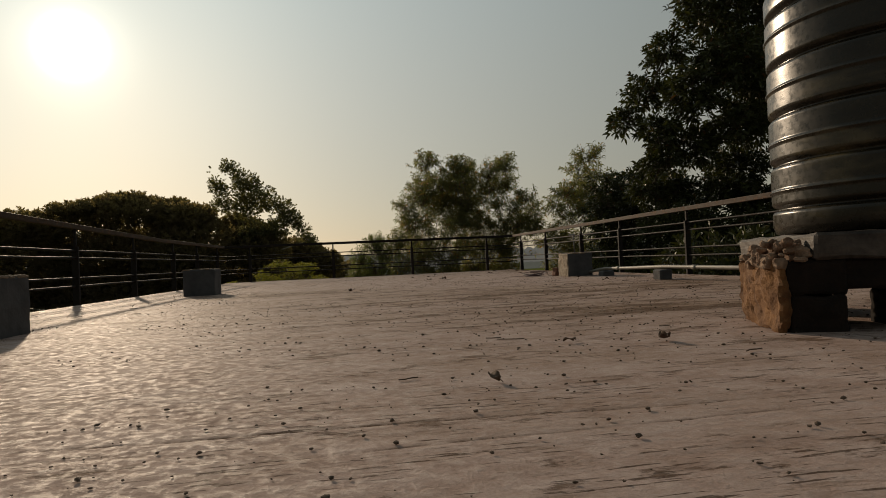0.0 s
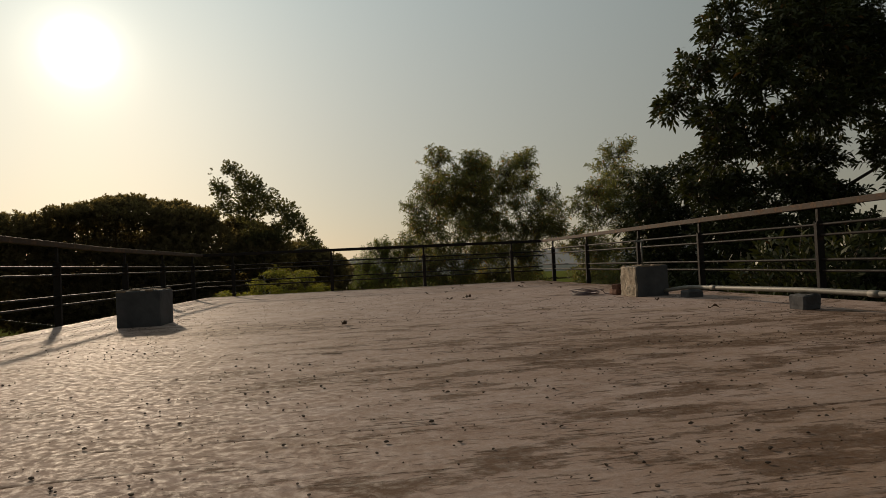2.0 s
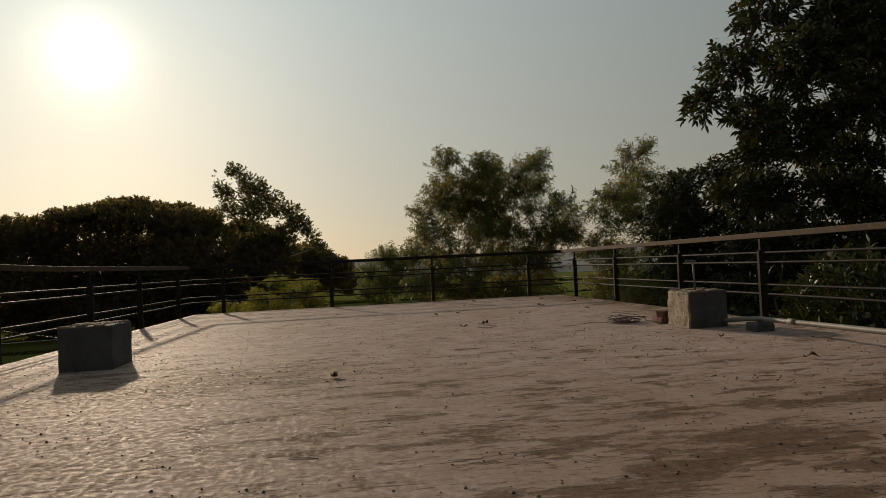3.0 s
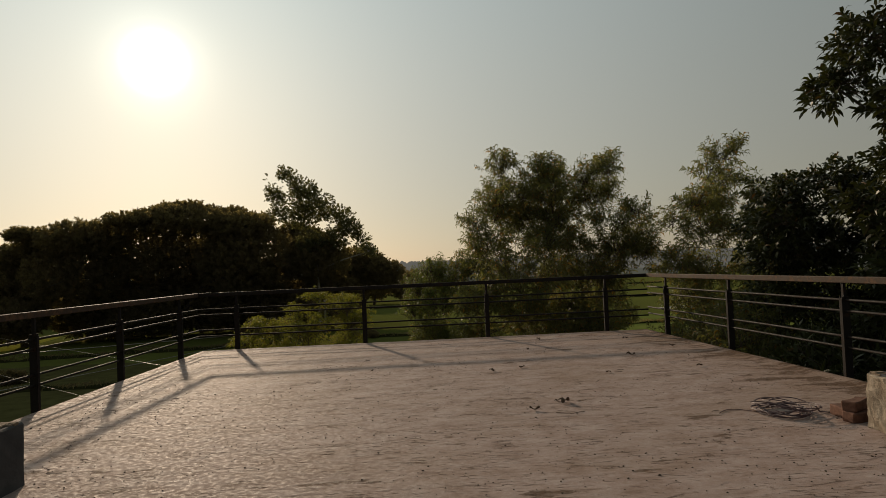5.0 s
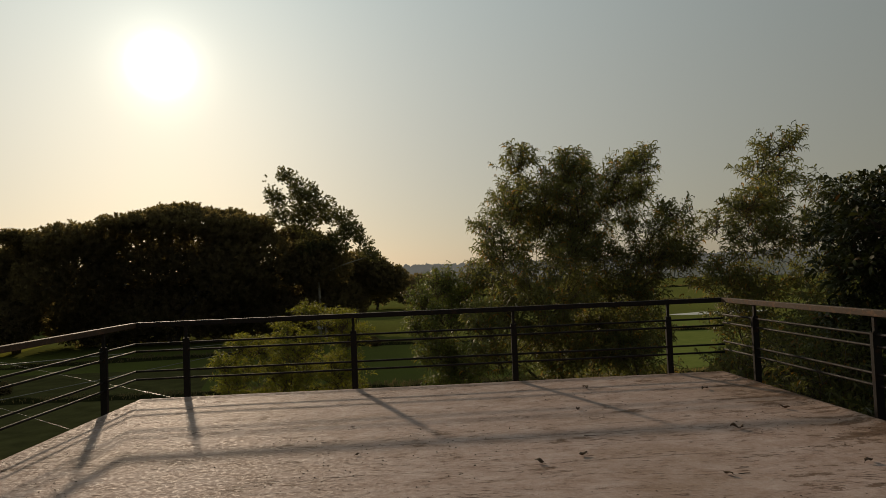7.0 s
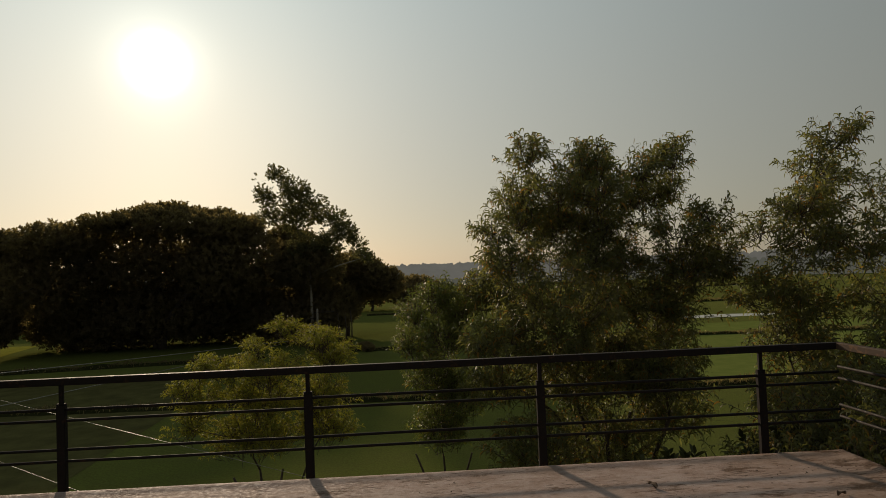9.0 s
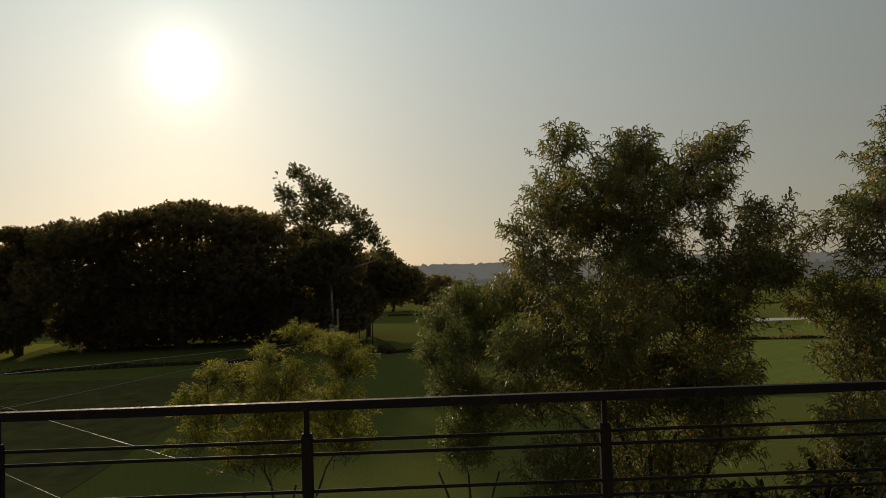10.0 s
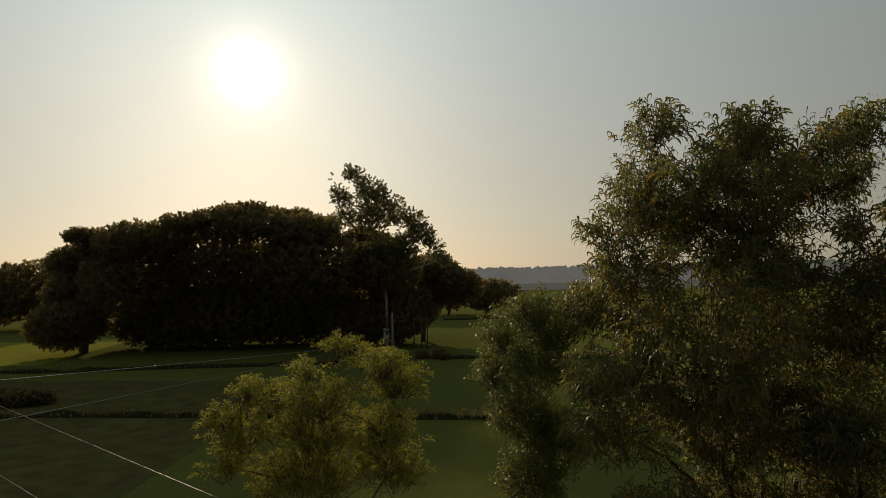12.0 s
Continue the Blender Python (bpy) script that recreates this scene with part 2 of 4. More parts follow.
M_BARK = rough_material("grey_brown_bark", (0.05, 0.04, 0.03), (0.14, 0.11, 0.085), 6, 0.95, 0.02)
M_PALE_BARK = rough_material("pale_bark", (0.22, 0.19, 0.15), (0.45, 0.40, 0.33), 4, 0.9, 0.01)
M_DRY = plain("dead_leaf", (0.09, 0.05, 0.025), 0.8)
M_GRIT = rough_material("dark_grit", (0.05, 0.035, 0.025), (0.16, 0.12, 0.09), 40, 0.95)
M_LEAF_ACACIA = leaf_material("acacia_leaf", (0.085, 0.090, 0.042), (0.16, 0.16, 0.068), (0.26, 0.15, 0.045), 0.5, 0.92, 0.5)
M_LEAF_BUSH = leaf_material("pale_acacia_leaf", (0.15, 0.16, 0.030), (0.24, 0.23, 0.045), (0.22, 0.16, 0.04), 0.42, 0.93, 0.65)
M_LEAF_OLIVE = leaf_material("olive_leaf", (0.085, 0.105, 0.03), (0.14, 0.16, 0.05), (0.2, 0.14, 0.04), 0.45, 0.94)
M_LEAF_MANGO = leaf_material("broad_glossy_leaf", (0.026, 0.030, 0.011), (0.058, 0.064, 0.021), (0.12, 0.06, 0.02), 0.14, 0.975, 0.45)
# Haze in front of the distant foliage is mixed into this pale brown colour.
M_LEAF_HAZE = leaf_material("haze_brown_leaf", (0.145, 0.115, 0.075), (0.17, 0.135, 0.088), (0.175, 0.135, 0.09), 0.5, 0.96, 1.0, 0.0)
M_LEAF_EUC = leaf_material("eucalyptus_leaf", (0.09, 0.09, 0.05), (0.16, 0.15, 0.085), (0.2, 0.15, 0.08), 0.45, 0.96, 0.6)
M_FIELD = field_material()


# ---- mesh tools ----
def mesh_object(name, verts, faces, material, parent=None, label="", smooth=False):
    """One mesh object from arrays of corners and faces."""
    me = bpy.data.meshes.new(name)
    me.from_pydata([tuple(v) for v in verts], [], faces)
    me.materials.append(material)
    if smooth:
        me.polygons.foreach_set("use_smooth", [True] * len(me.polygons))
    me.update()
    ob = new(name, me)
    ob.parent = parent
    return tagged(ob, label)


def part(name, bm, material, parent=None, label="", smooth=False):
    me = bpy.data.meshes.new(name)
    bm.to_mesh(me)
    bm.free()
    me.materials.append(material)
    if smooth:
        me.polygons.foreach_set("use_smooth", [True] * len(me.polygons))
    ob = new(name, me)
    ob.parent = parent
    return tagged(ob, label)


def thing(name, place, label, category, group="", turn=0.0):
    ob = new(name)
    ob.location = place
    ob.rotation_euler.z = radians(turn)
    return tagged(ob, label, category, group)


def box(bm, lo, hi, bevel=0.0, cuts=0, rough=0.0, seed=0):
    """Adds a box, bevelled, and roughened if asked, to a bmesh."""
    b = bmesh.new()
    bmesh.ops.create_cube(b, size=1.0)
    size, mid = Vector(hi) - Vector(lo), (Vector(hi) + Vector(lo)) / 2
    for v in b.verts:
        v.co = Vector((v.co.x * size.x, v.co.y * size.y, v.co.z * size.z)) + mid
    if bevel:
        bmesh.ops.bevel(b, geom=list(b.edges), offset=bevel, segments=1 if cuts else 2, affect="EDGES")
    if cuts:
        bmesh.ops.subdivide_edges(b, edges=[e for e in b.edges if e.calc_length() > bevel * 2.5], cuts=cuts, use_grid_fill=True)
    if rough:
        for v in b.verts:
            v.co += noise.noise_vector(v.co * 9 + Vector((seed, 0, 0))) * rough + noise.noise_vector(v.co * 31 + Vector((seed, 0, 0))) * rough * 0.5
    me = bpy.data.meshes.new("piece")
    b.to_mesh(me)
    b.free()
    bm.from_mesh(me)
    bpy.data.meshes.remove(me)
    return bm


def tube_arrays(paths, sides=6):
    """Corners and faces of round tubes: each path is a list of (point, radius)."""
    verts, faces = [], []
    for path in paths:
        start = len(verts)
        for i, (p, r) in enumerate(path):
            p = Vector(p)
            a = Vector(path[max(i - 1, 0)][0])
            c = Vector(path[min(i + 1, len(path) - 1)][0])
            d = (c - a).normalized()
            u = d.orthogonal().normalized() if abs(d.z) > 0.9 else d.cross(Vector((0, 0, 1))).normalized()
            w = d.cross(u)
            for k in range(sides):
                t = 2 * math.pi * k / sides
                verts.append(p + (u * math.cos(t) + w * math.sin(t)) * r)
        for i in range(len(path) - 1):
            for k in range(sides):
                a, b = start + i * sides + k, start + i * sides + (k + 1) % sides
                faces.append((a, b, b + sides, a + sides))
        faces.append(tuple(start + k for k in reversed(range(sides))))
        faces.append(tuple(start + (len(path) - 1) * sides + k for k in range(sides)))
    return verts, faces


def tubes(name, paths, material, parent=None, label="", sides=6):
    v, f = tube_arrays(paths, sides)
    return mesh_object(name, v, f, material, parent, label, smooth=True)


def value_noise(x, y, seed):
    """Smooth noise from 0 to 1 over arrays of places."""
    def cell(i, j):
        h = np.sin(i * 127.1 + j * 311.7 + seed * 74.7) * 43758.5453
        return h - np.floor(h)
    i, j = np.floor(x), np.floor(y)
    u, v = x - i, y - j
    u, v = u * u * (3 - 2 * u), v * v * (3 - 2 * v)
    return (cell(i, j) * (1 - u) + cell(i + 1, j) * u) * (1 - v) + (cell(i, j + 1) * (1 - u) + cell(i + 1, j + 1) * u) * v


# ---- roof ----
FAR_Y, NEAR_Y = 18.12, -3.5


def left_x(y):
    return -1.44 - 0.03 * (FAR_Y - y)


def right_x(y):
    return 6.42 + 0.022 * (FAR_Y - y)


rnd_c = random.Random(3)
CRACKS = [(4.44, 0.03, 1.0), (5.36, 0.05, 1.0), (6.03, 0.03, 0.8), (2.28, -0.04, 0.9), (8.2, -0.03, 0.8), (7.4, 0.03, 0.8), (12.15, -0.04, 0.9)]
CRACKS += [(1.0 + k * 0.41 + rnd_c.uniform(-0.15, 0.15), rnd_c.uniform(-0.03, 0.05), rnd_c.uniform(0.35, 0.9)) for k in range(41)]


def build_floor():
    nx, ny = 120, 2300
    t = np.linspace(0, 1, ny)
    ys = NEAR_Y + (FAR_Y - NEAR_Y) * t
    u = np.linspace(0, 1, nx)
    Y, U = np.meshgrid(ys, u, indexing="ij")
    X = left_x(Y) * (1 - U) + right_x(Y) * U
    Yw = Y + 0.12 * value_noise(X * 0.45, Y * 0.3, 3)
    z = 0.0010 * (value_noise(X * 0.9, Yw * 4.5, 1) - 0.5) + 0.0007 * (value_noise(X * 3.1, Yw * 11, 2) - 0.5) + 0.0011 * (value_noise(X * 6.8, Yw * 27, 4) - 0.5) + 0.0009 * (value_noise(X * 7.4, Yw * 44, 6) - 0.5)
    z += 0.006 * (value_noise(X * 0.4, Y * 0.5, 5) - 0.5)
    dirt = X * 0.0
    # soiled band half way along the roof, and along the edge by the trees
    band = np.exp(-((Y - 7.0) / 2.1) ** 2) * (0.35 + 0.65 * np.clip((X - 0.5) / 3.0, 0, 1))
    rim = np.exp(-((right_x(Y) - X) / 0.8) ** 2) * np.clip((Y - 9) / 4, 0, 1)
    mid = 0.35 * np.clip(1 - np.abs(Y - 3.2) / 1.6, 0, 1) * np.clip((X - 2.5) / 2, 0, 1)
    spot = 0.95 * np.exp(-((Y - 9.7) / 0.8) ** 2 - ((X - 0.6) / 1.3) ** 2) + 0.7 * np.exp(-((Y - 4.8) / 0.6) ** 2 - ((X - 3.6) / 1.3) ** 2)
    worn = np.clip(band * 0.8 + rim + mid + spot, 0, 1) * (0.55 + 0.75 * value_noise(X * 1.1, Y * 2.3, 51))
    for y0, slope, strong in CRACKS:
        o = X * 0 + y0
        line = y0 + slope * (X - 2.5) + 0.09 * (value_noise(X * 0.8, o, 21) - 0.5) + 0.022 * (value_noise(X * 5, o, 22) - 0.5)
        broken = np.clip(value_noise(X * 0.9, o * 3, 23) * 3.4 - 1.75, 0, 1) * strong
        for off, share in ((0.0, 1.0),):
            near = np.exp(-((Y - line - off) / 0.0038) ** 2) * broken * share
            z -= 0.005 * near
            dirt = np.maximum(dirt, near * 2.2)
        z += 0.0003 * np.exp(-((Y - line - 0.045) / 0.015) ** 2) * broken
    # a soft rounded lip along the edges
    edge = np.minimum(np.minimum(X - left_x(Y), right_x(Y) - X), FAR_Y - Y)
    z += 0.02 * np.exp(-((edge - 0.10) / 0.07) ** 2) - 0.05 * np.clip(1 - edge / 0.04, 0, 1)
    verts = np.stack([X, Y, z], -1).reshape(-1, 3)
    a = (np.arange(ny - 1)[:, None] * nx + np.arange(nx - 1)[None, :]).ravel()
    faces = np.stack([a, a + 1, a + nx + 1, a + nx], -1)
    me = bpy.data.meshes.new("floor")
    me.from_pydata(verts.tolist(), [], faces.tolist())
    me.materials.append(M_FLOOR)
    me.polygons.foreach_set("use_smooth", [True] * len(me.polygons))
    at = me.attributes.new("dirt", "FLOAT", "POINT")
    at.data.foreach_set("value", dirt.ravel().astype(np.float32))
    at = me.attributes.new("worn", "FLOAT", "POINT")
    at.data.foreach_set("value", worn.ravel().astype(np.float32))
    ob = new("floor", me)
    tagged(ob, "whitewashed cement roof with streaks, brown stains and grit", "floor", kind="structure")

    def slab(name, top, bottom, grow, material, label, category):
        corners = [(left_x(NEAR_Y) - grow, NEAR_Y - grow), (right_x(NEAR_Y) + grow, NEAR_Y - grow), (right_x(FAR_Y) + grow, FAR_Y + grow), (left_x(FAR_Y) - grow, FAR_Y + grow)]
        v = [(x, y, z) for z in (bottom, top) for x, y in corners]
        f = [(3, 2, 1, 0), (4, 5, 6, 7)] + [(i, (i + 1) % 4, 4 + (i + 1) % 4, 4 + i) for i in range(4)]
        return tagged(mesh_object(name, v, f, material), label, category, kind="structure")
    slab("roof_slab", -0.045, -0.2, 0.0, M_BLOCK, "grey concrete roof slab under the cement", "roof")
    slab("wall_building", -0.2, GROUND, -0.12, M_WALL, "plain plastered wall of the building below", "wall")


build_floor()


# ---- railings ----
def post(parent, x, y, turn, along=0.038, across=0.026, top=0.936, shoulder=0.785):
    """A post: stout lower sleeve with two lugs, thinner stem up to the handrail."""
    p = new("post")
    p.parent = parent
    p.location = (x, y, 0)
    p.rotation_euler.z = turn
    lower = box(bmesh.new(), (-along, -across, -0.19), (along, across, shoulder), 0.004)
    part("sleeve", lower, M_RAIL, p)
    upper = box(bmesh.new(), (-0.018, -0.015, shoulder), (0.018, 0.015, top), 0.002)
    part("stem", upper, M_RAIL, p)
    for s in (-1, 1):
        part("lug", box(bmesh.new(), (s * (along - 0.008) - 0.008, -across + 0.006, shoulder), (s * (along - 0.008) + 0.008, across - 0.006, shoulder + 0.015), 0.002), M_RAIL, p)


def railing(name, a, b, stations, label, hand, along=0.038, across=0.026, bars=(0.765, 0.655, 0.40, 0.29), shoulder=0.785, climb=None):
    """A railing; climb: two distances along it between which the handrail rises, and by how much."""
    a, b = Vector((*a, 0)), Vector((*b, 0))
    root = thing(name, a, label, "railing", "railings round the roof")
    run_way = b - a
    turn = math.atan2(run_way.y, run_way.x)
    root.rotation_euler.z = turn
    length = run_way.length

    def lift(s):
        return climb[2] * min(max((s - climb[0]) / (climb[1] - climb[0]), 0), 1) if climb else 0.0
    cuts = [-0.03] + ([climb[0], climb[1]] if climb else []) + [length + 0.03]
    v, f = [], []
    for s in cuts:
        v += [(s, y, z + lift(s)) for y, z in ((-0.032, 0.936), (0.032, 0.936), (0.032, 1.0), (-0.032, 1.0))]
    for i in range(len(cuts) - 1):
        f += [(4 * i + k, 4 * i + (k + 1) % 4, 4 * i + 4 + (k + 1) % 4, 4 * i + 4 + k) for k in range(4)]
    n4 = 4 * (len(cuts) - 1)
    f += [(3, 2, 1, 0), (n4, n4 + 1, n4 + 2, n4 + 3)]
    rail = mesh_object("handrail", v, f, hand, root)
    edge = rail.modifiers.new("edge", "BEVEL")
    edge.width, edge.segments, edge.limit_method = 0.006, 2, "ANGLE"
    for s in stations:
        post(root, s, 0, 0, along, across, 0.936 + lift(s), shoulder)
    for z in bars:
        path = []
        n = max(int(length / 0.7), 2)
        for k in range(n + 1):
            wob = 0.004 * noise.noise(Vector((k * 1.7, z * 9, len(name))))
            path.append(((length * k / n, wob, z + wob), 0.0135))
        tubes("rail_tube", [path], M_RAIL, root, sides=8)
    return root


LOW_BARS = (0.715, 0.618, 0.358, 0.252)
CL, CR = (-1.475, 18.16), (6.46, 18.2)
railing("railing", CL, CR, [0.66, 2.86, 5.02, 7.16], "black-painted steel railing with four bars along the roof edge", M_RAIL, bars=LOW_BARS, shoulder=0.757)
lx = lambda y: -1.475 - 0.0305 * (18.16 - y)
rx = lambda y: 6.44 + 0.0215 * (18.2 - y)
railing("railing", CL, (lx(-3.4), -3.4), [18.16 - y for y in (17.38, 15.45, 13.7, 11.6, 9.55, 7.5, 5.4, 3.3, 1.2, -0.9, -3.0)], "black-painted steel railing with four bars beside the sunlit roof edge", M_HAND, 0.024, 0.04, LOW_BARS, 0.757, (5.2, 11.2, 0.10))
railing("railing", CR, (rx(-3.4), -3.4), [18.2 - y for y in (17.42, 15.41, 13.21, 11.43, 9.27, 7.1, 5.0, 2.9, 0.8, -1.3, -3.3)], "rusty brown-topped steel railing with four bars beside the trees", M_HAND, 0.024, 0.04)
tagged(part("parapet_wall", box(bmesh.new(), (left_x(NEAR_Y), NEAR_Y, -0.04), (right_x(NEAR_Y), NEAR_Y + 0.15, 1.0), 0.01), M_WALL), "plain plastered parapet at the back of the roof", "wall", kind="structure")


# ---- cement stubs ----
def stub(x, y, w, d, h, seed, label):
    root = thing("concrete_block", (x, y, 0), label, "block", "column stubs on the roof")
    bm = box(bmesh.new(), (-w / 2, -d / 2, -0.02), (w / 2, d / 2, h), 0.012, 7, 0.006, seed)
    part("body", bm, M_BLOCK, root)
    crust = bmesh.new()
    rnd = random.Random(seed)
    for i in range(26):
        cx, cy = rnd.uniform(-w / 2, w / 2), rnd.uniform(-d / 2, d / 2)
        s = rnd.uniform(0.02, 0.06)
        edge_w, edge_d = w / 2 - s, d / 2 - s
        cx, cy = max(-edge_w, min(edge_w, cx)), max(-edge_d, min(edge_d, cy))
        box(crust, (cx - s, cy - s, h - 0.012), (cx + s, cy + s, h + rnd.uniform(0.004, 0.012)), 0.005, 2, 0.006, i)
    part("crust", crust, M_CRUST, root, "crumbling mortar crust")["kind"] = "stuff"
    return root


stub(-0.50, 11.03, 0.46, 0.52, 0.40, 1, "grey cement column stub with a crumbled top beside the railing")
stub(-0.74, 5.42, 0.46, 0.50, 0.40, 2, "grey cement column stub on the sunny roof edge")
block_r = stub(5.66, 11.22, 0.43, 0.46, 0.39, 3, "grey cement column stub with a thin water tap")


def lumps(name, parent, boxes, material, label="", seed=0):
    bm = bmesh.new()
    for i, (lo, hi) in enumerate(boxes):
        box(bm, lo, hi, 0.01, 3, 0.014, seed + i)
    return part(name, bm, material, parent, label)


# Crumbling face on the sunny side; its pale colour stands for sunlight.
part("lit_broken_face", box(bmesh.new(), (-0.236, -0.222, -0.01), (-0.209, 0.222, 0.385), 0.006, 14, 0.016, 5), M_SUNLIT_CRUST, block_r, "crumbling mortar face, coloured pale for the sun on it")
# tap rising out of the stub
tap = thing("water_tap", (5.66, 11.25, 0.39), "thin galvanised pipe with a small tap on a cement stub", "tap")
tubes("pipe", [[((0, 0, 0.0), 0.011), ((-0.01, 0, 0.33), 0.011)]], M_PVC, tap, sides=8)
tubes("spout", [[((0.02, 0, 0.32), 0.013), ((-0.09, 0, 0.325), 0.012), ((-0.10, 0, 0.30), 0.010)]], M_PVC, tap, sides=8)

# ---- pipe and its rests ----
for x, y, w, d, h, s in ((5.80, 6.50, 0.14, 0.2, 0.125, 11), (5.77, 8.42, 0.17, 0.2, 0.13, 12), (5.90, 10.5, 0.2, 0.18, 0.085, 13), (5.85, 4.4, 0.16, 0.18, 0.12, 14), (5.85, 2.3, 0.16, 0.18, 0.12, 15)):
    r = thing("rubble_block", (x, y, 0), "small dark broken cement block propping a pipe", "block", "blocks under the pipe")
    part("body", box(bmesh.new(), (-w / 2, -d / 2, -0.012), (w / 2, d / 2, h), 0.015, 4, 0.012, s), M_BLOCK, r)
pipe = thing("water_pipe", (5.8, 11.0, 0), "long aged grey plastic water pipe lying on blocks", "pipe")
run = [(0.02, 0.0, 0.06), (0.06, -0.3, 0.10), (0.1, -0.5, 0.118), (0.08, -1.4, 0.135), (-0.01, -2.58, 0.163), (0.0, -3.5, 0.16), (0.0, -4.5, 0.156), (0.07, -6.6, 0.15), (0.06, -8.7, 0.15), (0.1, -12.0, 0.10)]
fine_run = []
for (p, q) in zip(run, run[1:]):
    for k in range(4):
        fine_run.append((Vector(p).lerp(Vector(q), k / 4), 0.024))
fine_run.append((Vector(run[-1]), 0.024))
tubes("pipe_run", [fine_run], M_PVC, pipe, sides=12)
for y in (-1.0, -3.3, -6.0):
    z = next(p[0].z for p in fine_run if p[0].y <= y)
    xx = next(p[0].x for p in fine_run if p[0].y <= y)
    tubes("coupling", [[((xx, y + 0.05, z), 0.028), ((xx, y - 0.05, z), 0.028)]], M_PVC, pipe, sides=12)

# bricks by the stub
for x, y, z, a, lab in ((5.50, 11.62, 0.0, 10, "dull brick lying on the roof"), (5.48, 11.76, 0.0, 85, "dull brick lying against a cement stub"), (5.50, 11.66, 0.078, 30, "chipped brick resting on two others")):
    b = thing("brick_piece", (x, y, z), lab, "brick", "loose bricks on the roof", a)
    part("body", box(bmesh.new(), (-0.11, -0.05, 0), (0.11, 0.05, 0.075), 0.008, 3, 0.008, int(a)), M_BRICK, b)


# ---- coil of cable ----
def coil():
    root = thing("cable_coil", (5.15, 11.98, 0), "loose tangled coil of dark purple cable on the floor", "cable")
    rnd = random.Random(5)
    paths = []
    for k in range(13):
        r, cx, cy = rnd.uniform(0.13, 0.21), rnd.uniform(-0.05, 0.05), rnd.uniform(-0.05, 0.05)
        lift, ph = rnd.uniform(0.006, 0.085), rnd.uniform(0, 6.28)
        pts = []
        for i in range(41):
            t = 2 * math.pi * i / 40 * 1.02 + ph
            rr = r * (1 + 0.08 * math.sin(2 * t + ph) + 0.05 * math.sin(3 * t))
            pts.append(((cx + rr * math.cos(t) * 0.9, cy + rr * math.sin(t) * 1.1, 0.008 + lift * (0.6 + 0.4 * math.sin(t + ph))), 0.004))
        paths.append(pts)
    tubes("tangle", paths, M_CABLE, root, sides=6)["kind"] = "stuff"
    tail = []
    for i in range(24):
        s = i / 23
        tail.append(((0.18 + 0.28 * s, -0.1 + 0.1 * math.sin(5 * s) - 0.25 * s, 0.008 + 0.05 * max(0, math.sin(9 * s - 5))), 0.0045))
    tail2 = [((-0.2 - 0.3 * i / 15, 0.05 + 0.12 * math.sin(i / 5), 0.006), 0.003) for i in range(16)]
    tubes("tail", [tail], M_CABLE, root, sides=6)
    tubes("tail", [tail2], M_CABLE, root, sides=6)


coil()


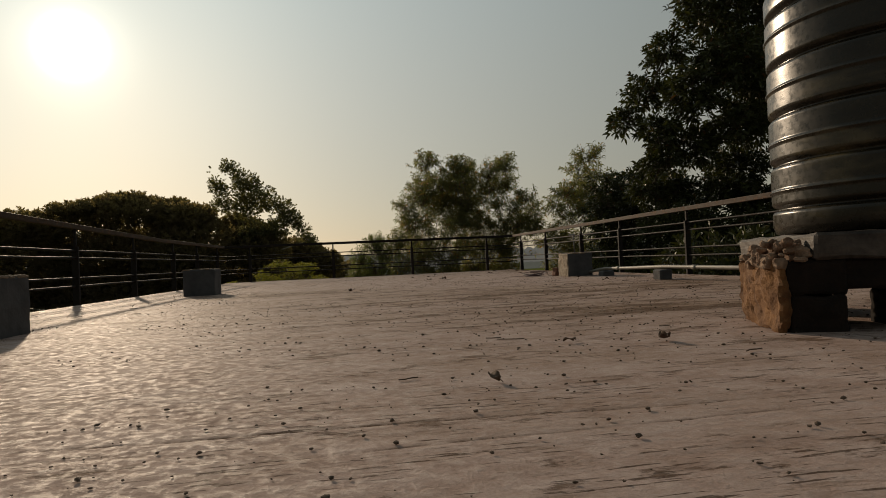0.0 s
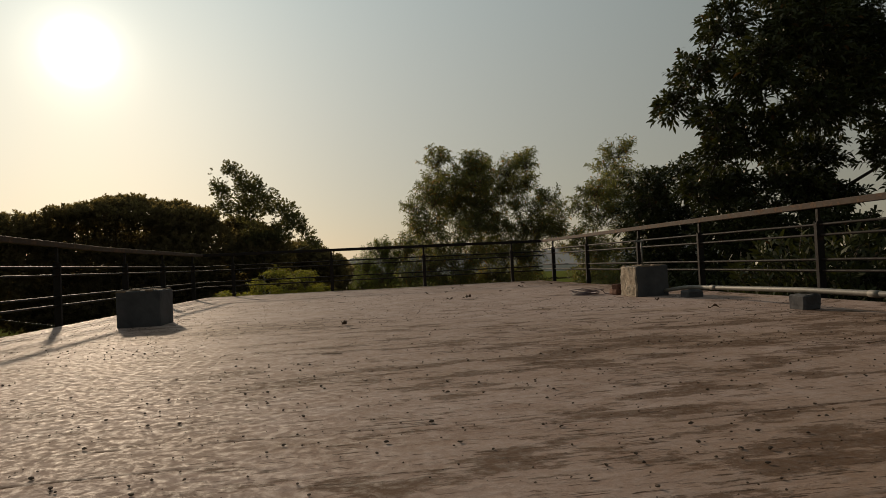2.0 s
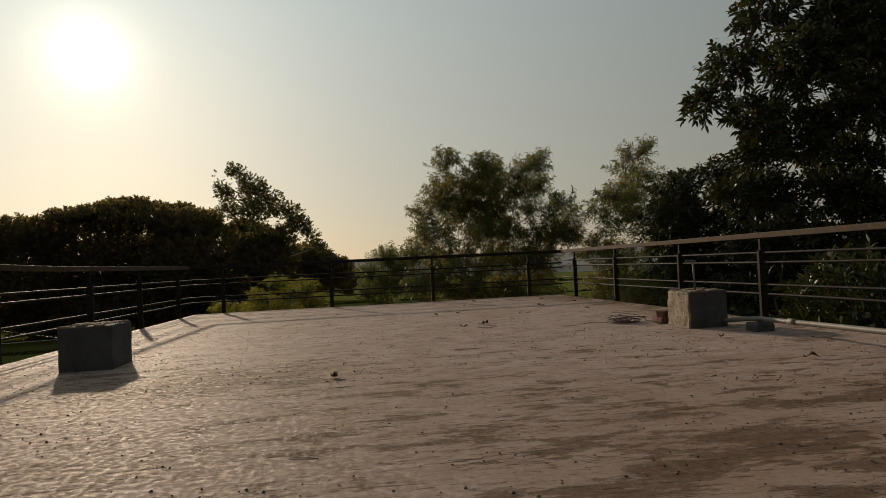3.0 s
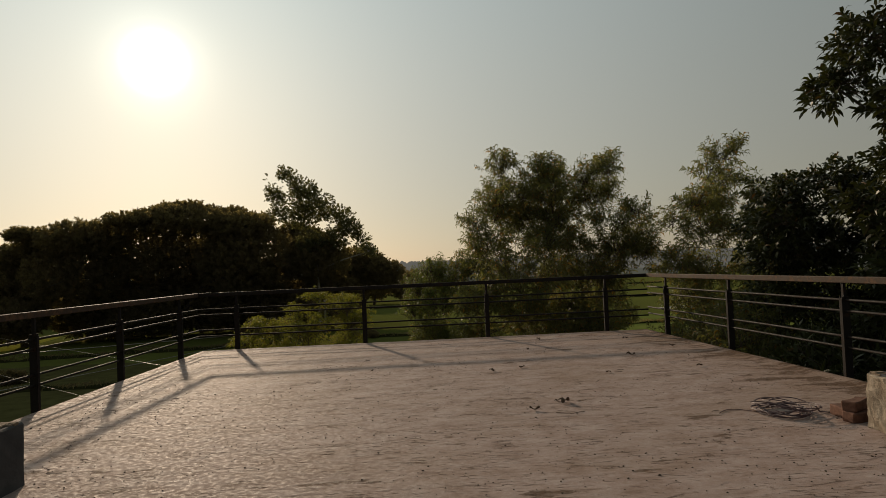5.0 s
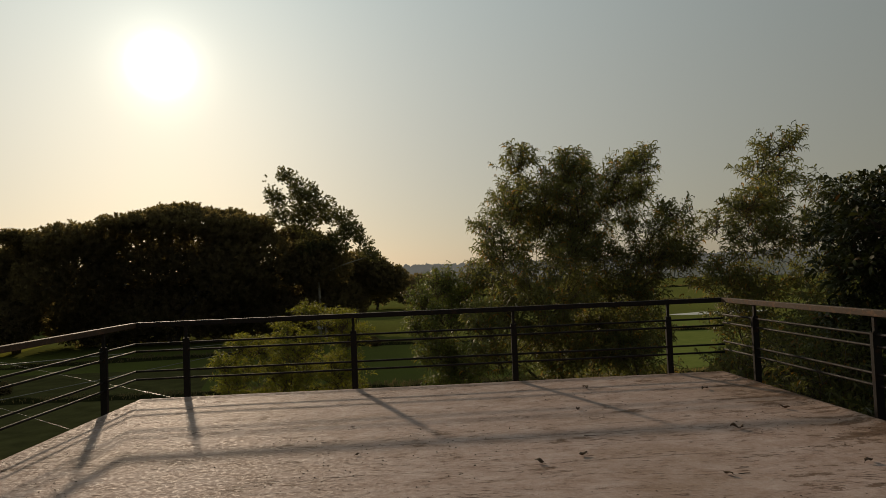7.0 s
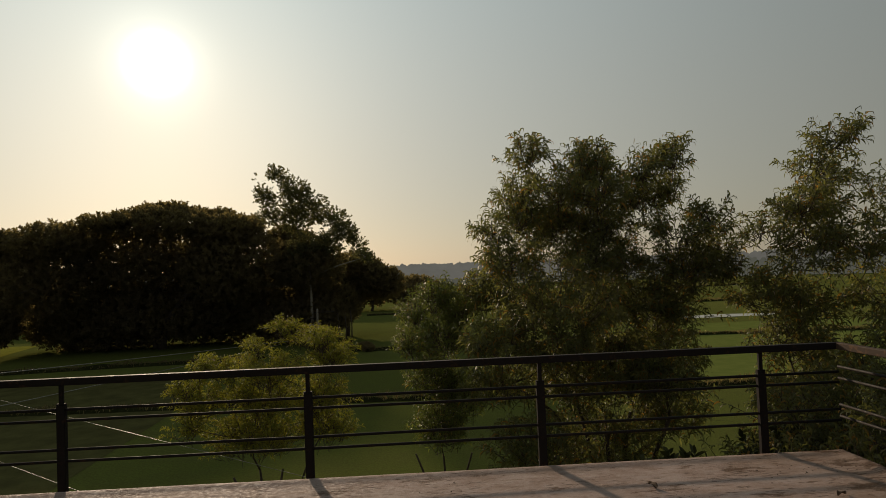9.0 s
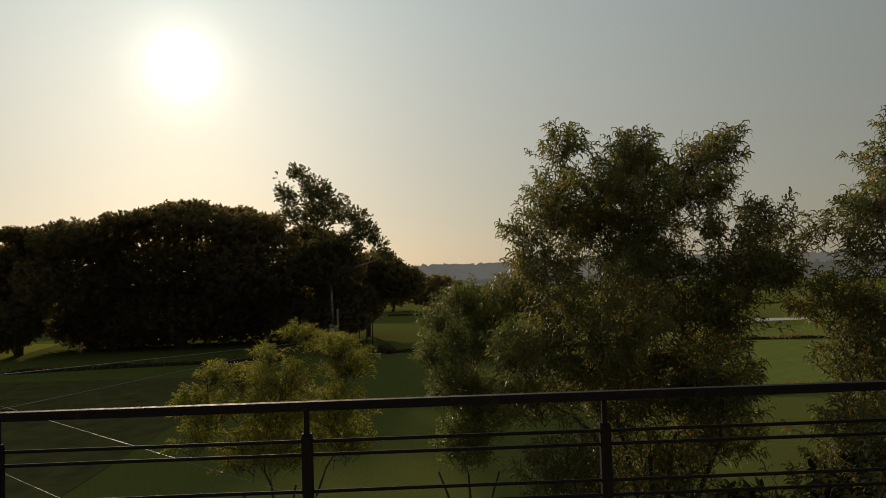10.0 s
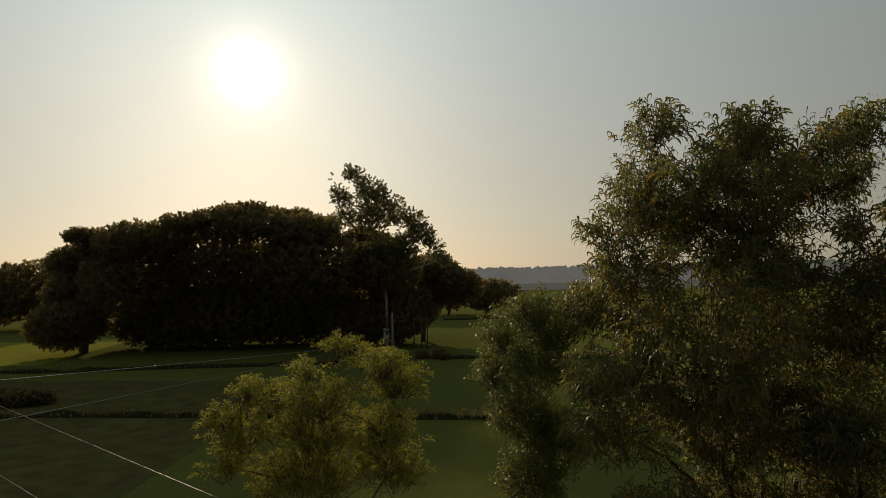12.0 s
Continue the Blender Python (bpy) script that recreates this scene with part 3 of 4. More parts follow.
# ---- water tank on its plinth ----
def tank():
    root = thing("water_tank", (4.44, 3.56, 0.425), "large glossy black ribbed plastic water tank on a masonry plinth", "water tank")
    m, nt, b = mat("black_tank_plastic")
    n = noise_tex(nt, coords(nt, (1, 1, 3)), 3.0, 5)
    f = noise_tex(nt, coords(nt), 30.0, 4)
    nt.links.new(ramp(nt, n, [(0.35, (0.010, 0.008, 0.005)), (0.55, (0.022, 0.018, 0.010)), (0.72, (0.085, 0.068, 0.036))]), b.inputs["Base Color"])
    nt.links.new(ramp(nt, f, [(0.3, (0.20,) * 3), (0.7, (0.40,) * 3)]), b.inputs["Roughness"])
    b.inputs["Specular IOR Level"].default_value = 0.38
    bump(nt, b, n, 0.15, 0.01)
    R, prof = 0.54, []
    prof += [(0.0, 0.0), (R - 0.05, 0.0), (R - 0.012, 0.012), (R, 0.05)]
    grooves = [0.14, 0.37, 0.618, 0.876, 1.137]
    ridges = [0.228, 0.477, 0.75, 1.03]
    marks = sorted([(z, "g") for z in grooves] + [(z, "r") for z in ridges])
    for z, kind in marks:
        if kind == "g":
            prof += [(R, z - 0.034), (R, z - 0.026), (R - 0.008, z - 0.014), (R - 0.030, z - 0.007), (R - 0.030, z + 0.007), (R - 0.008, z + 0.014), (R, z + 0.026), (R, z + 0.034)]
        else:
            prof += [(R, z - 0.018), (R, z - 0.007), (R + 0.008, z - 0.003), (R + 0.008, z + 0.003), (R, z + 0.007), (R, z + 0.018)]
    prof += [(R, 1.25), (R - 0.04, 1.31), (R - 0.2, 1.40), (0.24, 1.46), (0.235, 1.5)]
    seg, verts, faces = 96, [], []
    for r, z in prof:
        for k in range(seg):
            t = 2 * math.pi * k / seg
            w = 0.004 * math.sin(3 * t + z * 2)
            verts.append(((r + w * (r > 0.1)) * math.cos(t), (r + w * (r > 0.1)) * math.sin(t), z))
    for i in range(len(prof) - 1):
        for k in range(seg):
            a, c = i * seg + k, i * seg + (k + 1) % seg
            faces.append((a, c, c + seg, a + seg))
    mesh_object("body", verts, faces, m, root, smooth=True)
    lid = bmesh.new()
    bmesh.ops.create_cone(lid, cap_ends=True, segments=40, radius1=0.26, radius2=0.25, depth=0.06, matrix=Matrix.Translation((0, 0, 1.53)))
    part("lid", lid, m, root)
    # outlet boss low on the face and a row of unreadable raised characters
    boss = bmesh.new()
    a0 = radians(-118)
    bmesh.ops.create_cone(boss, cap_ends=True, segments=24, radius1=0.07, radius2=0.06, depth=0.04, matrix=Matrix.Translation((0.54 * math.cos(a0), 0.54 * math.sin(a0), 0.075)) @ Euler((0, radians(90), a0)).to_matrix().to_4x4())
    part("outlet_boss", boss, m, root)
    cream = plain("cream_stencil_paint", (0.35, 0.3, 0.2), 0.6)
    bars = bmesh.new()
    for i in range(7):
        t = radians(-150 + i * 4.2)
        for dz in (0.0, 0.035) if i % 2 else (0.0,):
            c = box(bmesh.new(), (-0.002, -0.006, 0), (0.002, 0.006, 0.03 if i % 2 else 0.07), 0.0)
            c.transform(Matrix.Translation((0.5455 * math.cos(t), 0.5455 * math.sin(t), 1.055 + dz)) @ Matrix.Rotation(t, 4, "Z"))
            me = bpy.data.meshes.new("piece")
            c.to_mesh(me)
            c.free()
            bars.from_mesh(me)
            bpy.data.meshes.remove(me)
    part("stencil_bars", bars, cream, root)

    base = thing("masonry_plinth", (3.60, 3.27, 0), "rough stained masonry plinth with a white-topped slab", "plinth", turn=-21)
    # Piers and lintel carry the shade in their colour; the sunlit side is orange.
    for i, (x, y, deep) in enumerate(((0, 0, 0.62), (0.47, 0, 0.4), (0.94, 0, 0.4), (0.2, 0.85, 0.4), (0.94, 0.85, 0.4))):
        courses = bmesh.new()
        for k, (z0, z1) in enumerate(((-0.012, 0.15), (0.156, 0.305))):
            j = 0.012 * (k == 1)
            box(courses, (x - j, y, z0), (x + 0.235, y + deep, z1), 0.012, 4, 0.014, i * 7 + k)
        part("pier", courses, M_SHADED_PIER, base)
    part("lintel", box(bmesh.new(), (0.0, 0.012, 0.175), (1.22, 0.30, 0.308), 0.012, 6, 0.01, 31), M_SHADED_PIER, base, "beam under the slab, coloured dark for shade")
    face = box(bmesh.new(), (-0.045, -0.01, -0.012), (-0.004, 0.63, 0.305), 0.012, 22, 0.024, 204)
    part("lit_broken_face", face, M_ORANGE, base, "orange-brown stained broken side face")
    part("slab", box(bmesh.new(), (0.105, -0.02, 0.305), (1.27, 1.25, 0.425), 0.014, 8, 0.01, 77), M_SLAB, base, "stained white slab")
    rnd = random.Random(8)
    lump = bmesh.new()
    for i in range(110):
        x, y, s = rnd.uniform(-0.05, 0.10), rnd.uniform(-0.01, 0.5), rnd.uniform(0.012, 0.032)
        z = rnd.uniform(0.28, 0.385 - max(0, y - 0.2) * 0.15)
        box(lump, (x - s, y - s, z - s * 0.7), (x + s, y + s, z + s * 0.7), 0.008, 3, 0.022, 90 + i)
    part("broken_mortar", lump, M_RUBBLE, base, "crumbling pale mortar along the slab edge")["kind"] = "stuff"


tank()


# ---- litter ----
def dead_leaf(x, y, size, turn, seed):
    root = thing("dead_leaf", (x, y, 0.004), "curled dark brown dead leaf on the cement", "leaf", "dead leaves on the roof", turn)
    rnd = random.Random(seed)
    n, v, f = 9, [], []
    for i in range(n):
        t = i / (n - 1)
        w = size * 0.26 * math.sin(math.pi * min(1, t * 0.93 + 0.05)) ** 0.8 * (1 + 0.15 * rnd.uniform(-1, 1))
        lift = size * (0.05 + 0.18 * math.sin(t * 3.3 + seed) ** 2)
        for k, s in enumerate((-1, -0.5, 0, 0.5, 1)):
            v.append((size * (t - 0.5), w * s, max(0.002, lift + size * 0.22 * abs(s) ** 1.5 * (0.6 + 0.4 * math.sin(seed + i)))))
    for i in range(n - 1):
        for k in range(4):
            a = i * 5 + k
            f.append((a, a + 1, a + 6, a + 5))
    ob = mesh_object("blade", v, f, M_DRY, root, smooth=True)
    sol = ob.modifiers.new("thick", "SOLIDIFY")
    sol.thickness = 0.0015
    tubes("stalk", [[((size * 0.48, 0, 0.012), 0.0016), ((size * 0.7, size * 0.05, 0.006), 0.0012)]], M_DRY, root, sides=5)


LEAVES = [(2.65, 3.42, .05), (3.02, 3.28, .09), (5.07, 15.26, .11), (3.57, 12.72, .13), (3.15, 14.59, .09), (3.53, 14.72, .08), (4.28, 17.4, .12), (3.53, 12.81, .06), (1.76, 9.48, .10),
          (5.2, 8.9, .10), (5.3, 10.2, .09), (5.9, 15.9, .1), (5.5, 14.2, .09), (2.15, 2.7, .07), (3.25, 12.5, .09), (3.9, 16.3, .07), (4.9, 6.3, .08), (1.7, 15.06, .05), (4.4, 14.1, .07), (5.6, 17.0, .1)]
for i, (x, y, s) in enumerate(LEAVES):
    dead_leaf(x, y, s, (i * 77) % 360, i)


def grit():
    """Crumbs of mortar and seeds, thicker along the middle of the roof; nobody could count them."""
    rnd = np.random.default_rng(4)
    n = 15000
    x = rnd.uniform(-1.5, 6.2, n)
    y = rnd.uniform(-0.5, 17.8, n)
    keep = value_noise(x * 0.7, y * 0.9, 31) * 0.6 + value_noise(x * 2.0, y * 3.0, 32) * 0.4 > 0.36 + 0.02 * np.clip(y - 8, 0, 8)
    x, y = x[keep], y[keep]
    s = np.clip(rnd.lognormal(-5.65, 0.42, len(x)), 0.0015, 0.008)
    ball = bmesh.new()
    bmesh.ops.create_icosphere(ball, subdivisions=1, radius=1.0)
    base = np.array([v.co[:] for v in ball.verts])
    tri = np.array([[v.index for v in f.verts] for f in ball.faces])
    ball.free()
    nv = len(base)
    jit = rnd.uniform(0.62, 1.3, (len(x), nv, 1))
    ang = rnd.uniform(0, 6.28, len(x))
    b = base[None] * jit * s[:, None, None] * np.array([1.2, 0.85, 0.6])
    bx = b[..., 0] * np.cos(ang)[:, None] - b[..., 1] * np.sin(ang)[:, None]
    by = b[..., 0] * np.sin(ang)[:, None] + b[..., 1] * np.cos(ang)[:, None]
    v = np.stack([bx + x[:, None], by + y[:, None], b[..., 2] + s[:, None] * 0.5], -1).reshape(-1, 3)
    f = (tri[None] + nv * np.arange(len(x))[:, None, None]).reshape(-1, 3)
    ob = mesh_object("grit", v.tolist(), f.tolist(), M_GRIT)
    tagged(ob, "dark crumbs of mortar and seeds scattered over the cement", "grit", kind="stuff")
    paths = []
    r2 = random.Random(6)
    for i in range(46):
        px, py, a, l = r2.uniform(-1, 6), r2.uniform(1.5, 17), r2.uniform(-0.5, 0.5), r2.uniform(0.04, 0.14)
        paths.append([((px + l * k / 3 * math.cos(a), py + l * k / 3 * math.sin(a) + 0.006 * math.sin(k * 2 + i), 0.005), 0.0022) for k in range(4)])
    tagged(tubes("twigs", paths, M_GRIT, sides=5), "thin dry twigs scattered over the cement", "twigs", kind="stuff")


grit()


# ---- ground ----
def ground():
    n = 60
    v, f = [], []
    ring = [0, 6, 14, 25, 40, 60, 85, 120, 170, 260, 420, 700, 1200, 2500, 4500]
    seg = 72
    for i, r in enumerate(ring):
        for k in range(seg):
            t = 2 * math.pi * k / seg
            v.append((2 + r * math.cos(t), 15 + r * math.sin(t), GROUND))
    for i in range(len(ring) - 1):
        for k in range(seg):
            a, b = i * seg + k, i * seg + (k + 1) % seg
            f.append((a, a + seg, b + seg, b))
    tagged(mesh_object("ground", v, f, M_FIELD), "green paddy fields stretching to the far trees", "ground", kind="structure")


ground()


# ---- trees ----
def leaves(name, pts, dirs, length, width, material, parent, seed, droop=0.3, plain_blade=False):
    """Leaf blades, each a folded strip of its own, at pts, pointing along dirs."""
    rnd = np.random.default_rng(seed)
    n = len(pts)
    L = length * rnd.uniform(0.65, 1.25, (n, 1))
    W = width * rnd.uniform(0.7, 1.2, (n, 1))
    d = dirs / np.linalg.norm(dirs, axis=1, keepdims=True)
    ref = rnd.normal(size=(n, 3))
    s = np.cross(d, ref)
    s /= np.linalg.norm(s, axis=1, keepdims=True) + 1e-9
    down = np.array([0, 0, -1.0])
    def bent(share):
        w = d * (1 - share * droop) + down * share * droop
        return w / (np.linalg.norm(w, axis=1, keepdims=True) + 1e-9)
    m1 = pts + bent(0.0) * L * 0.34
    m2 = m1 + bent(0.55) * L * 0.33
    tip = m2 + bent(1.0) * L * 0.33
    if plain_blade:
        v = np.stack([pts, m1 + s * W / 2, tip, m1 - s * W / 2], 1).reshape(-1, 3)
        corners, first, per, faces = [[0, 1, 2, 3]], [[0]], 4, 1
    else:
        v = np.stack([pts, m1 - s * W / 2, m1 + s * W / 2, m2 - s * W * 0.42, m2 + s * W * 0.42, tip], 1).reshape(-1, 3)
        corners, first, per, faces = [[0, 2, 1, 1, 2, 4, 3, 3, 4, 5]], [[0, 3, 7]], 10, 3
    me = bpy.data.meshes.new(name)
    loops = (np.arange(n)[:, None] * (4 if plain_blade else 6) + np.array(corners)).ravel()
    me.vertices.add(len(v))
    me.vertices.foreach_set("co", v.ravel())
    me.loops.add(len(loops))
    me.loops.foreach_set("vertex_index", loops.astype(np.int32))
    me.polygons.add(n * faces)
    starts = (np.arange(n)[:, None] * per + np.array(first)).ravel()
    me.polygons.foreach_set("loop_start", starts.astype(np.int32))
    me.update(calc_edges=True)
    me.validate()
    me.materials.append(material)
    ob = new(name, me)
    ob.parent = parent
    ob["kind"] = "stuff"
    return ob


def tree(name, foot, stems, lobes, count, length, width, leaf, bark, seed, label, category="tree", deep=1.0, spray=9, trunk_r=0.13, droop=0.38, hang=0.32, shell=0.38, spread=0.26, twigs=5, plain_blade=False, fill=0.88, open_share=0.22, gaps=1.9, soft_edge=False, rise=0.45):
    """A tree with stems from its foot, limbs into every lobe (x, z, half width, half height) and sprays of leaves."""
    rnd = np.random.default_rng(seed)
    root = thing(name, (foot[0], foot[1], GROUND), label, category)
    fx, fy = foot
    centres, sizes = [], []
    for x, z, a, b in lobes:
        r = (a + b) / 2
        centres.append((x - fx, rnd.uniform(-1, 1) * deep, z - GROUND))
        sizes.append((a, max(r, 0.8 * deep * 0.6 + 0.4 * r), b))
    centres, sizes = np.array(centres), np.array(sizes)
    # wood
    paths = []
    forks = []
    height = centres[:, 2].min()
    for k in range(stems):
        top = np.array([(k - (stems - 1) / 2) * 0.9 * deep / max(stems - 1, 1) * 1.6, rnd.uniform(-0.4, 0.4) * deep, max(height * 0.75, centres[:, 2].max() * 0.4)])
        pts = []
        for i in range(7):
            t = i / 6
            p = top * t * np.array([t ** 0.5, t ** 0.5, 1]) + np.array([0.15 * (k - (stems - 1) / 2), 0, 0])
            p = p + np.array([0.12 * math.sin(3 * t + k), 0.1 * math.cos(4 * t + k), 0]) * deep * 0.6
            pts.append((tuple(p), trunk_r * (1 - 0.5 * t)))
        forks.append(np.array(pts[-1][0]))
        paths.append(pts)
    order = np.argsort(centres[:, 2])
    nodes = [(f, trunk_r * 0.5) for f in forks]
    for j in order:
        c = centres[j]
        dist = [np.linalg.norm(c - q) + 2 * max(0, q[2] - c[2] + 0.3) for q, _ in nodes]
        q, r = nodes[int(np.argmin(dist))]
        mid = (q + c) / 2 + rnd.normal(size=3) * 0.08 * np.linalg.norm(c - q) + np.array([0, 0, -0.05])
        paths.append([(tuple(q), r), (tuple(mid), r * 0.75), (tuple(c), r * 0.5)])
        nodes.append((c, max(r * 0.62, trunk_r * 0.14)))
        for i in range(twigs):
            e = c + rnd.normal(size=3) * sizes[j] * 0.5
            e[2] = max(e[2], c[2] - sizes[j][2] * 0.3)
            w = (c + e) / 2 + rnd.normal(size=3) * 0.04
            paths.append([(tuple(c), r * 0.3), (tuple(w), r * 0.2), (tuple(e), r * 0.08)])
    tubes("trunk", paths, bark, root, sides=7)
    # sprays
    weight = (sizes[:, 0] * sizes[:, 1] * sizes[:, 2]) ** 0.66
    ns = int(count / spray)
    pick = rnd.choice(len(centres), ns, p=weight / weight.sum())
    u = rnd.normal(size=(ns, 3))
    u /= np.linalg.norm(u, axis=1, keepdims=True)
    rad = rnd.uniform(0, 1, (ns, 1)) ** shell
    if soft_edge:
        rad = rnd.uniform(0, 1, (ns, 1)) ** 0.42 * np.clip(1.08 + 0.14 * rnd.normal(size=(ns, 1)), 0.3, 1.6)
    c = centres[pick] + u * rad * sizes[pick] * fill
    q = c * (gaps / deep if deep < 3 else 0.25)
    gap = value_noise(q[:, 0] + 3, q[:, 2] * 1.2 + q[:, 1] * 0.4, seed)
    c, u = c[gap > open_share], u[gap > open_share]
    ns = len(c)
    out = u * np.array([0.8, 0.8, 0.5]) + rnd.normal(size=(ns, 3)) * 0.25 + np.array([0, 0, rise])
    out /= np.linalg.norm(out, axis=1, keepdims=True)
    long = spread * rnd.uniform(0.6, 1.25, (ns, 1))
    side = np.cross(out, rnd.normal(size=(ns, 3)))
    side /= np.linalg.norm(side, axis=1, keepdims=True)
    other = np.cross(out, side)
    share = (np.arange(spray) + rnd.uniform(-0.3, 0.3, (ns, spray))) / spray
    share = np.clip(1 - (1 - share) ** 1.3, 0, 1)[..., None]
    turn = (np.arange(spray) * 2.4 + rnd.uniform(-0.4, 0.4, (ns, spray)))[..., None]
    radial = side[:, None] * np.cos(turn) + other[:, None] * np.sin(turn)
    pts = c[:, None] + out[:, None] * share * long[:, None]
    pts[..., 2] -= share[..., 0] ** 2 * long * hang * 0.5
    d = out[:, None] * (0.25 + 0.75 * share) + radial * 0.8 + np.array([0, 0, 0.25])
    if not plain_blade:
        # the shoots that carry the leaves, three-sided and thin
        s0, s1, s2 = c - out * long * 0.7, c + out * long * 0.5, c + out * long
        s1, s2 = s1 - np.array([0, 0, 1]) * long * hang * 0.12, s2 - np.array([0, 0, 1]) * long * hang * 0.5
        ring = [side, -side * 0.5 + other * 0.87, -side * 0.5 - other * 0.87]
        sv = np.stack([q + g * w for q, w in ((s0, 0.009), (s1, 0.005), (s2, 0.002)) for g in ring], 1).reshape(-1, 3)
        quads = np.array([(k + j * 3, (k + 1) % 3 + j * 3, (k + 1) % 3 + 3 + j * 3, k + 3 + j * 3) for j in range(2) for k in range(3)])
        sf = (quads[None] + 9 * np.arange(ns)[:, None, None]).reshape(-1, 4)
        mesh_object("branchwork", sv.tolist(), sf.tolist(), bark, root)["kind"] = "stuff"
    leaves("crown", pts.reshape(-1, 3), d.reshape(-1, 3), length, width, leaf, root, seed, droop, plain_blade)
    return root


ACACIA_TOP = [(5.3, 4.48, 0.42, 0.37), (5.2, 3.78, 0.54, 0.46), (6.4, 4.08, 0.58, 0.46), (7.2, 4.28, 0.42, 0.33), (7.9, 3.98, 0.42, 0.42), (8.7, 4.28, 0.4, 0.37), (9.0, 3.58, 0.5, 0.33), (9.5, 2.88, 0.42, 0.23), (9.8, 2.48, 0.35, 0.18), (6.6, 3.48, 0.66, 0.54),
              (8.3, 3.38, 0.58, 0.5), (5.0, 3.08, 0.62, 0.5), (4.3, 2.58, 0.4, 0.4), (5.9, 2.68, 0.75, 0.5), (5.85, 3.55, 0.55, 0.5), (6.9, 2.68, 0.5, 0.42), (8.4, 2.48, 0.66, 0.42), (9.4, 1.88, 0.75, 0.37), (4.6, 1.88, 0.83, 0.54), (6.4, 1.88, 0.83, 0.46)]
ACACIA_LOW = [(7.6, 1.8, 0.75, 0.42), (8.7, 1.6, 0.75, 0.46), (9.7, 1.5, 0.5, 0.42), (4.3, 1.2, 0.75, 0.54), (5.1, 0.8, 0.58, 0.5), (7.1, 1.0, 0.66, 0.42), (8.3, 0.7, 0.66, 0.5), (4.4, 0.1, 0.91, 0.66), (5.5, -0.2, 0.58, 0.5), (8.8, -0.1, 0.75, 0.46),
              (7.2, -0.1, 0.5, 0.5), (7.9, -0.9, 0.91, 0.5), (4.6, -1.0, 1.08, 0.58), (9.3, -0.8, 0.33, 0.42), (6.3, -1.3, 0.75, 0.42), (6.9, 2.9, 1.9, 1.1), (5.6, 0.9, 1.5, 1.2), (8.3, 0.9, 1.3, 1.2), (7.0, -0.7, 2.0, 0.9)]
ACACIA_FOOT = [(5.0, -2.2, 1.3, 0.8), (7.0, -2.4, 1.6, 0.9), (8.8, -2.0, 1.0, 0.8), (6.0, -3.7, 1.5, 0.8), (8.0, -3.6, 1.3, 0.8)]
tree("tree", (7.0, 27.2), 5, ACACIA_TOP + ACACIA_LOW + ACACIA_FOOT, 60000, 0.26, 0.041, M_LEAF_ACACIA, M_BARK, 1, "many-stemmed tree with dark drooping sickle leaves beyond the railing", deep=1.3, open_share=0.24, gaps=6.5, spread=0.38, twigs=8, spray=11, droop=0.80, hang=0.25, trunk_r=0.085, fill=0.80, rise=0.7, soft_edge=True)
tree("tree", (12.0, 26.2), 2, [(12.0, 4.4, 0.46, 0.36), (11.5, 3.9, 0.5, 0.45), (12.6, 3.7, 0.6, 0.5), (10.75, 2.9, 0.5, 0.33), (11.7, 2.9, 0.8, 0.55), (10.6, 2.4, 0.36, 0.34), (11.1, 2.0, 0.75, 0.6), (12.1, 1.9, 0.9, 0.7), (13.3, 2.8, 0.7, 0.9), (10.7, 1.0, 0.75, 0.54), (11.6, 0.7, 0.96, 0.7), (13.2, 0.9, 1.1, 0.9), (10.7, -0.1, 0.72, 0.66), (11.8, -0.8, 0.96, 0.84), (10.8, -1.4, 0.84, 0.72), (11.2, -2.7, 1.2, 0.9)],
     19000, 0.25, 0.041, M_LEAF_ACACIA, M_BARK, 2, "slender tree with grey-green sickle leaves", deep=1.1, open_share=0.24, gaps=5.5, spread=0.36, spray=11, droop=0.78, hang=0.25, fill=0.82, rise=0.6, trunk_r=0.08, soft_edge=True)
tree("shrub", (3.1, 29.5), 3, [(3.0, 1.1, 0.5, 0.38), (3.6, 0.7, 0.56, 0.43), (2.5, 0.6, 0.5, 0.4), (2.3, -0.2, 0.5, 0.43), (3.2, -0.0, 0.75, 0.56), (2.9, -1.0, 0.87, 0.62), (3.6, -1.6, 0.87, 0.75), (3.0, -2.3, 0.75, 0.62)],
     16000, 0.19, 0.026, M_LEAF_OLIVE, M_BARK, 3, "young tree with light olive drooping leaves", deep=0.9, trunk_r=0.05, open_share=0.22, gaps=4.5, spread=0.36, spray=10, droop=0.72, fill=0.8, rise=0.8, soft_edge=True)
tree("shrub", (-1.6, 29.5), 4, [(-1.3, 0.35, 0.4, 0.15), (-1.9, -0.1, 0.31, 0.15), (-0.6, 0.0, 0.56, 0.3), (0.0, 0.1, 0.31, 0.19), (-3.3, -0.6, 0.37, 0.15), (-3.7, -1.05, 0.37, 0.15), (-2.7, -0.8, 0.68, 0.31), (-1.4, -0.65, 0.9, 0.45), (0.0, -0.5, 0.55, 0.5), (-3.4, -1.5, 0.7, 0.4), (-2.0, -1.6, 1.3, 0.6), (-0.2, -1.5, 0.8, 0.6), (-3.7, -2.1, 0.5, 0.31), (-2.2, -2.6, 1.5, 0.62), (-0.2, -2.5, 0.8, 0.62)],
     26000, 0.17, 0.026, M_LEAF_BUSH, M_BARK, 4, "bushy young tree with sunlit yellow-green feathery leaves", deep=1.0, trunk_r=0.06, open_share=0.2, gaps=4.5, spread=0.42, spray=14, droop=0.7, hang=0.7, fill=0.8, rise=0.9, soft_edge=True)
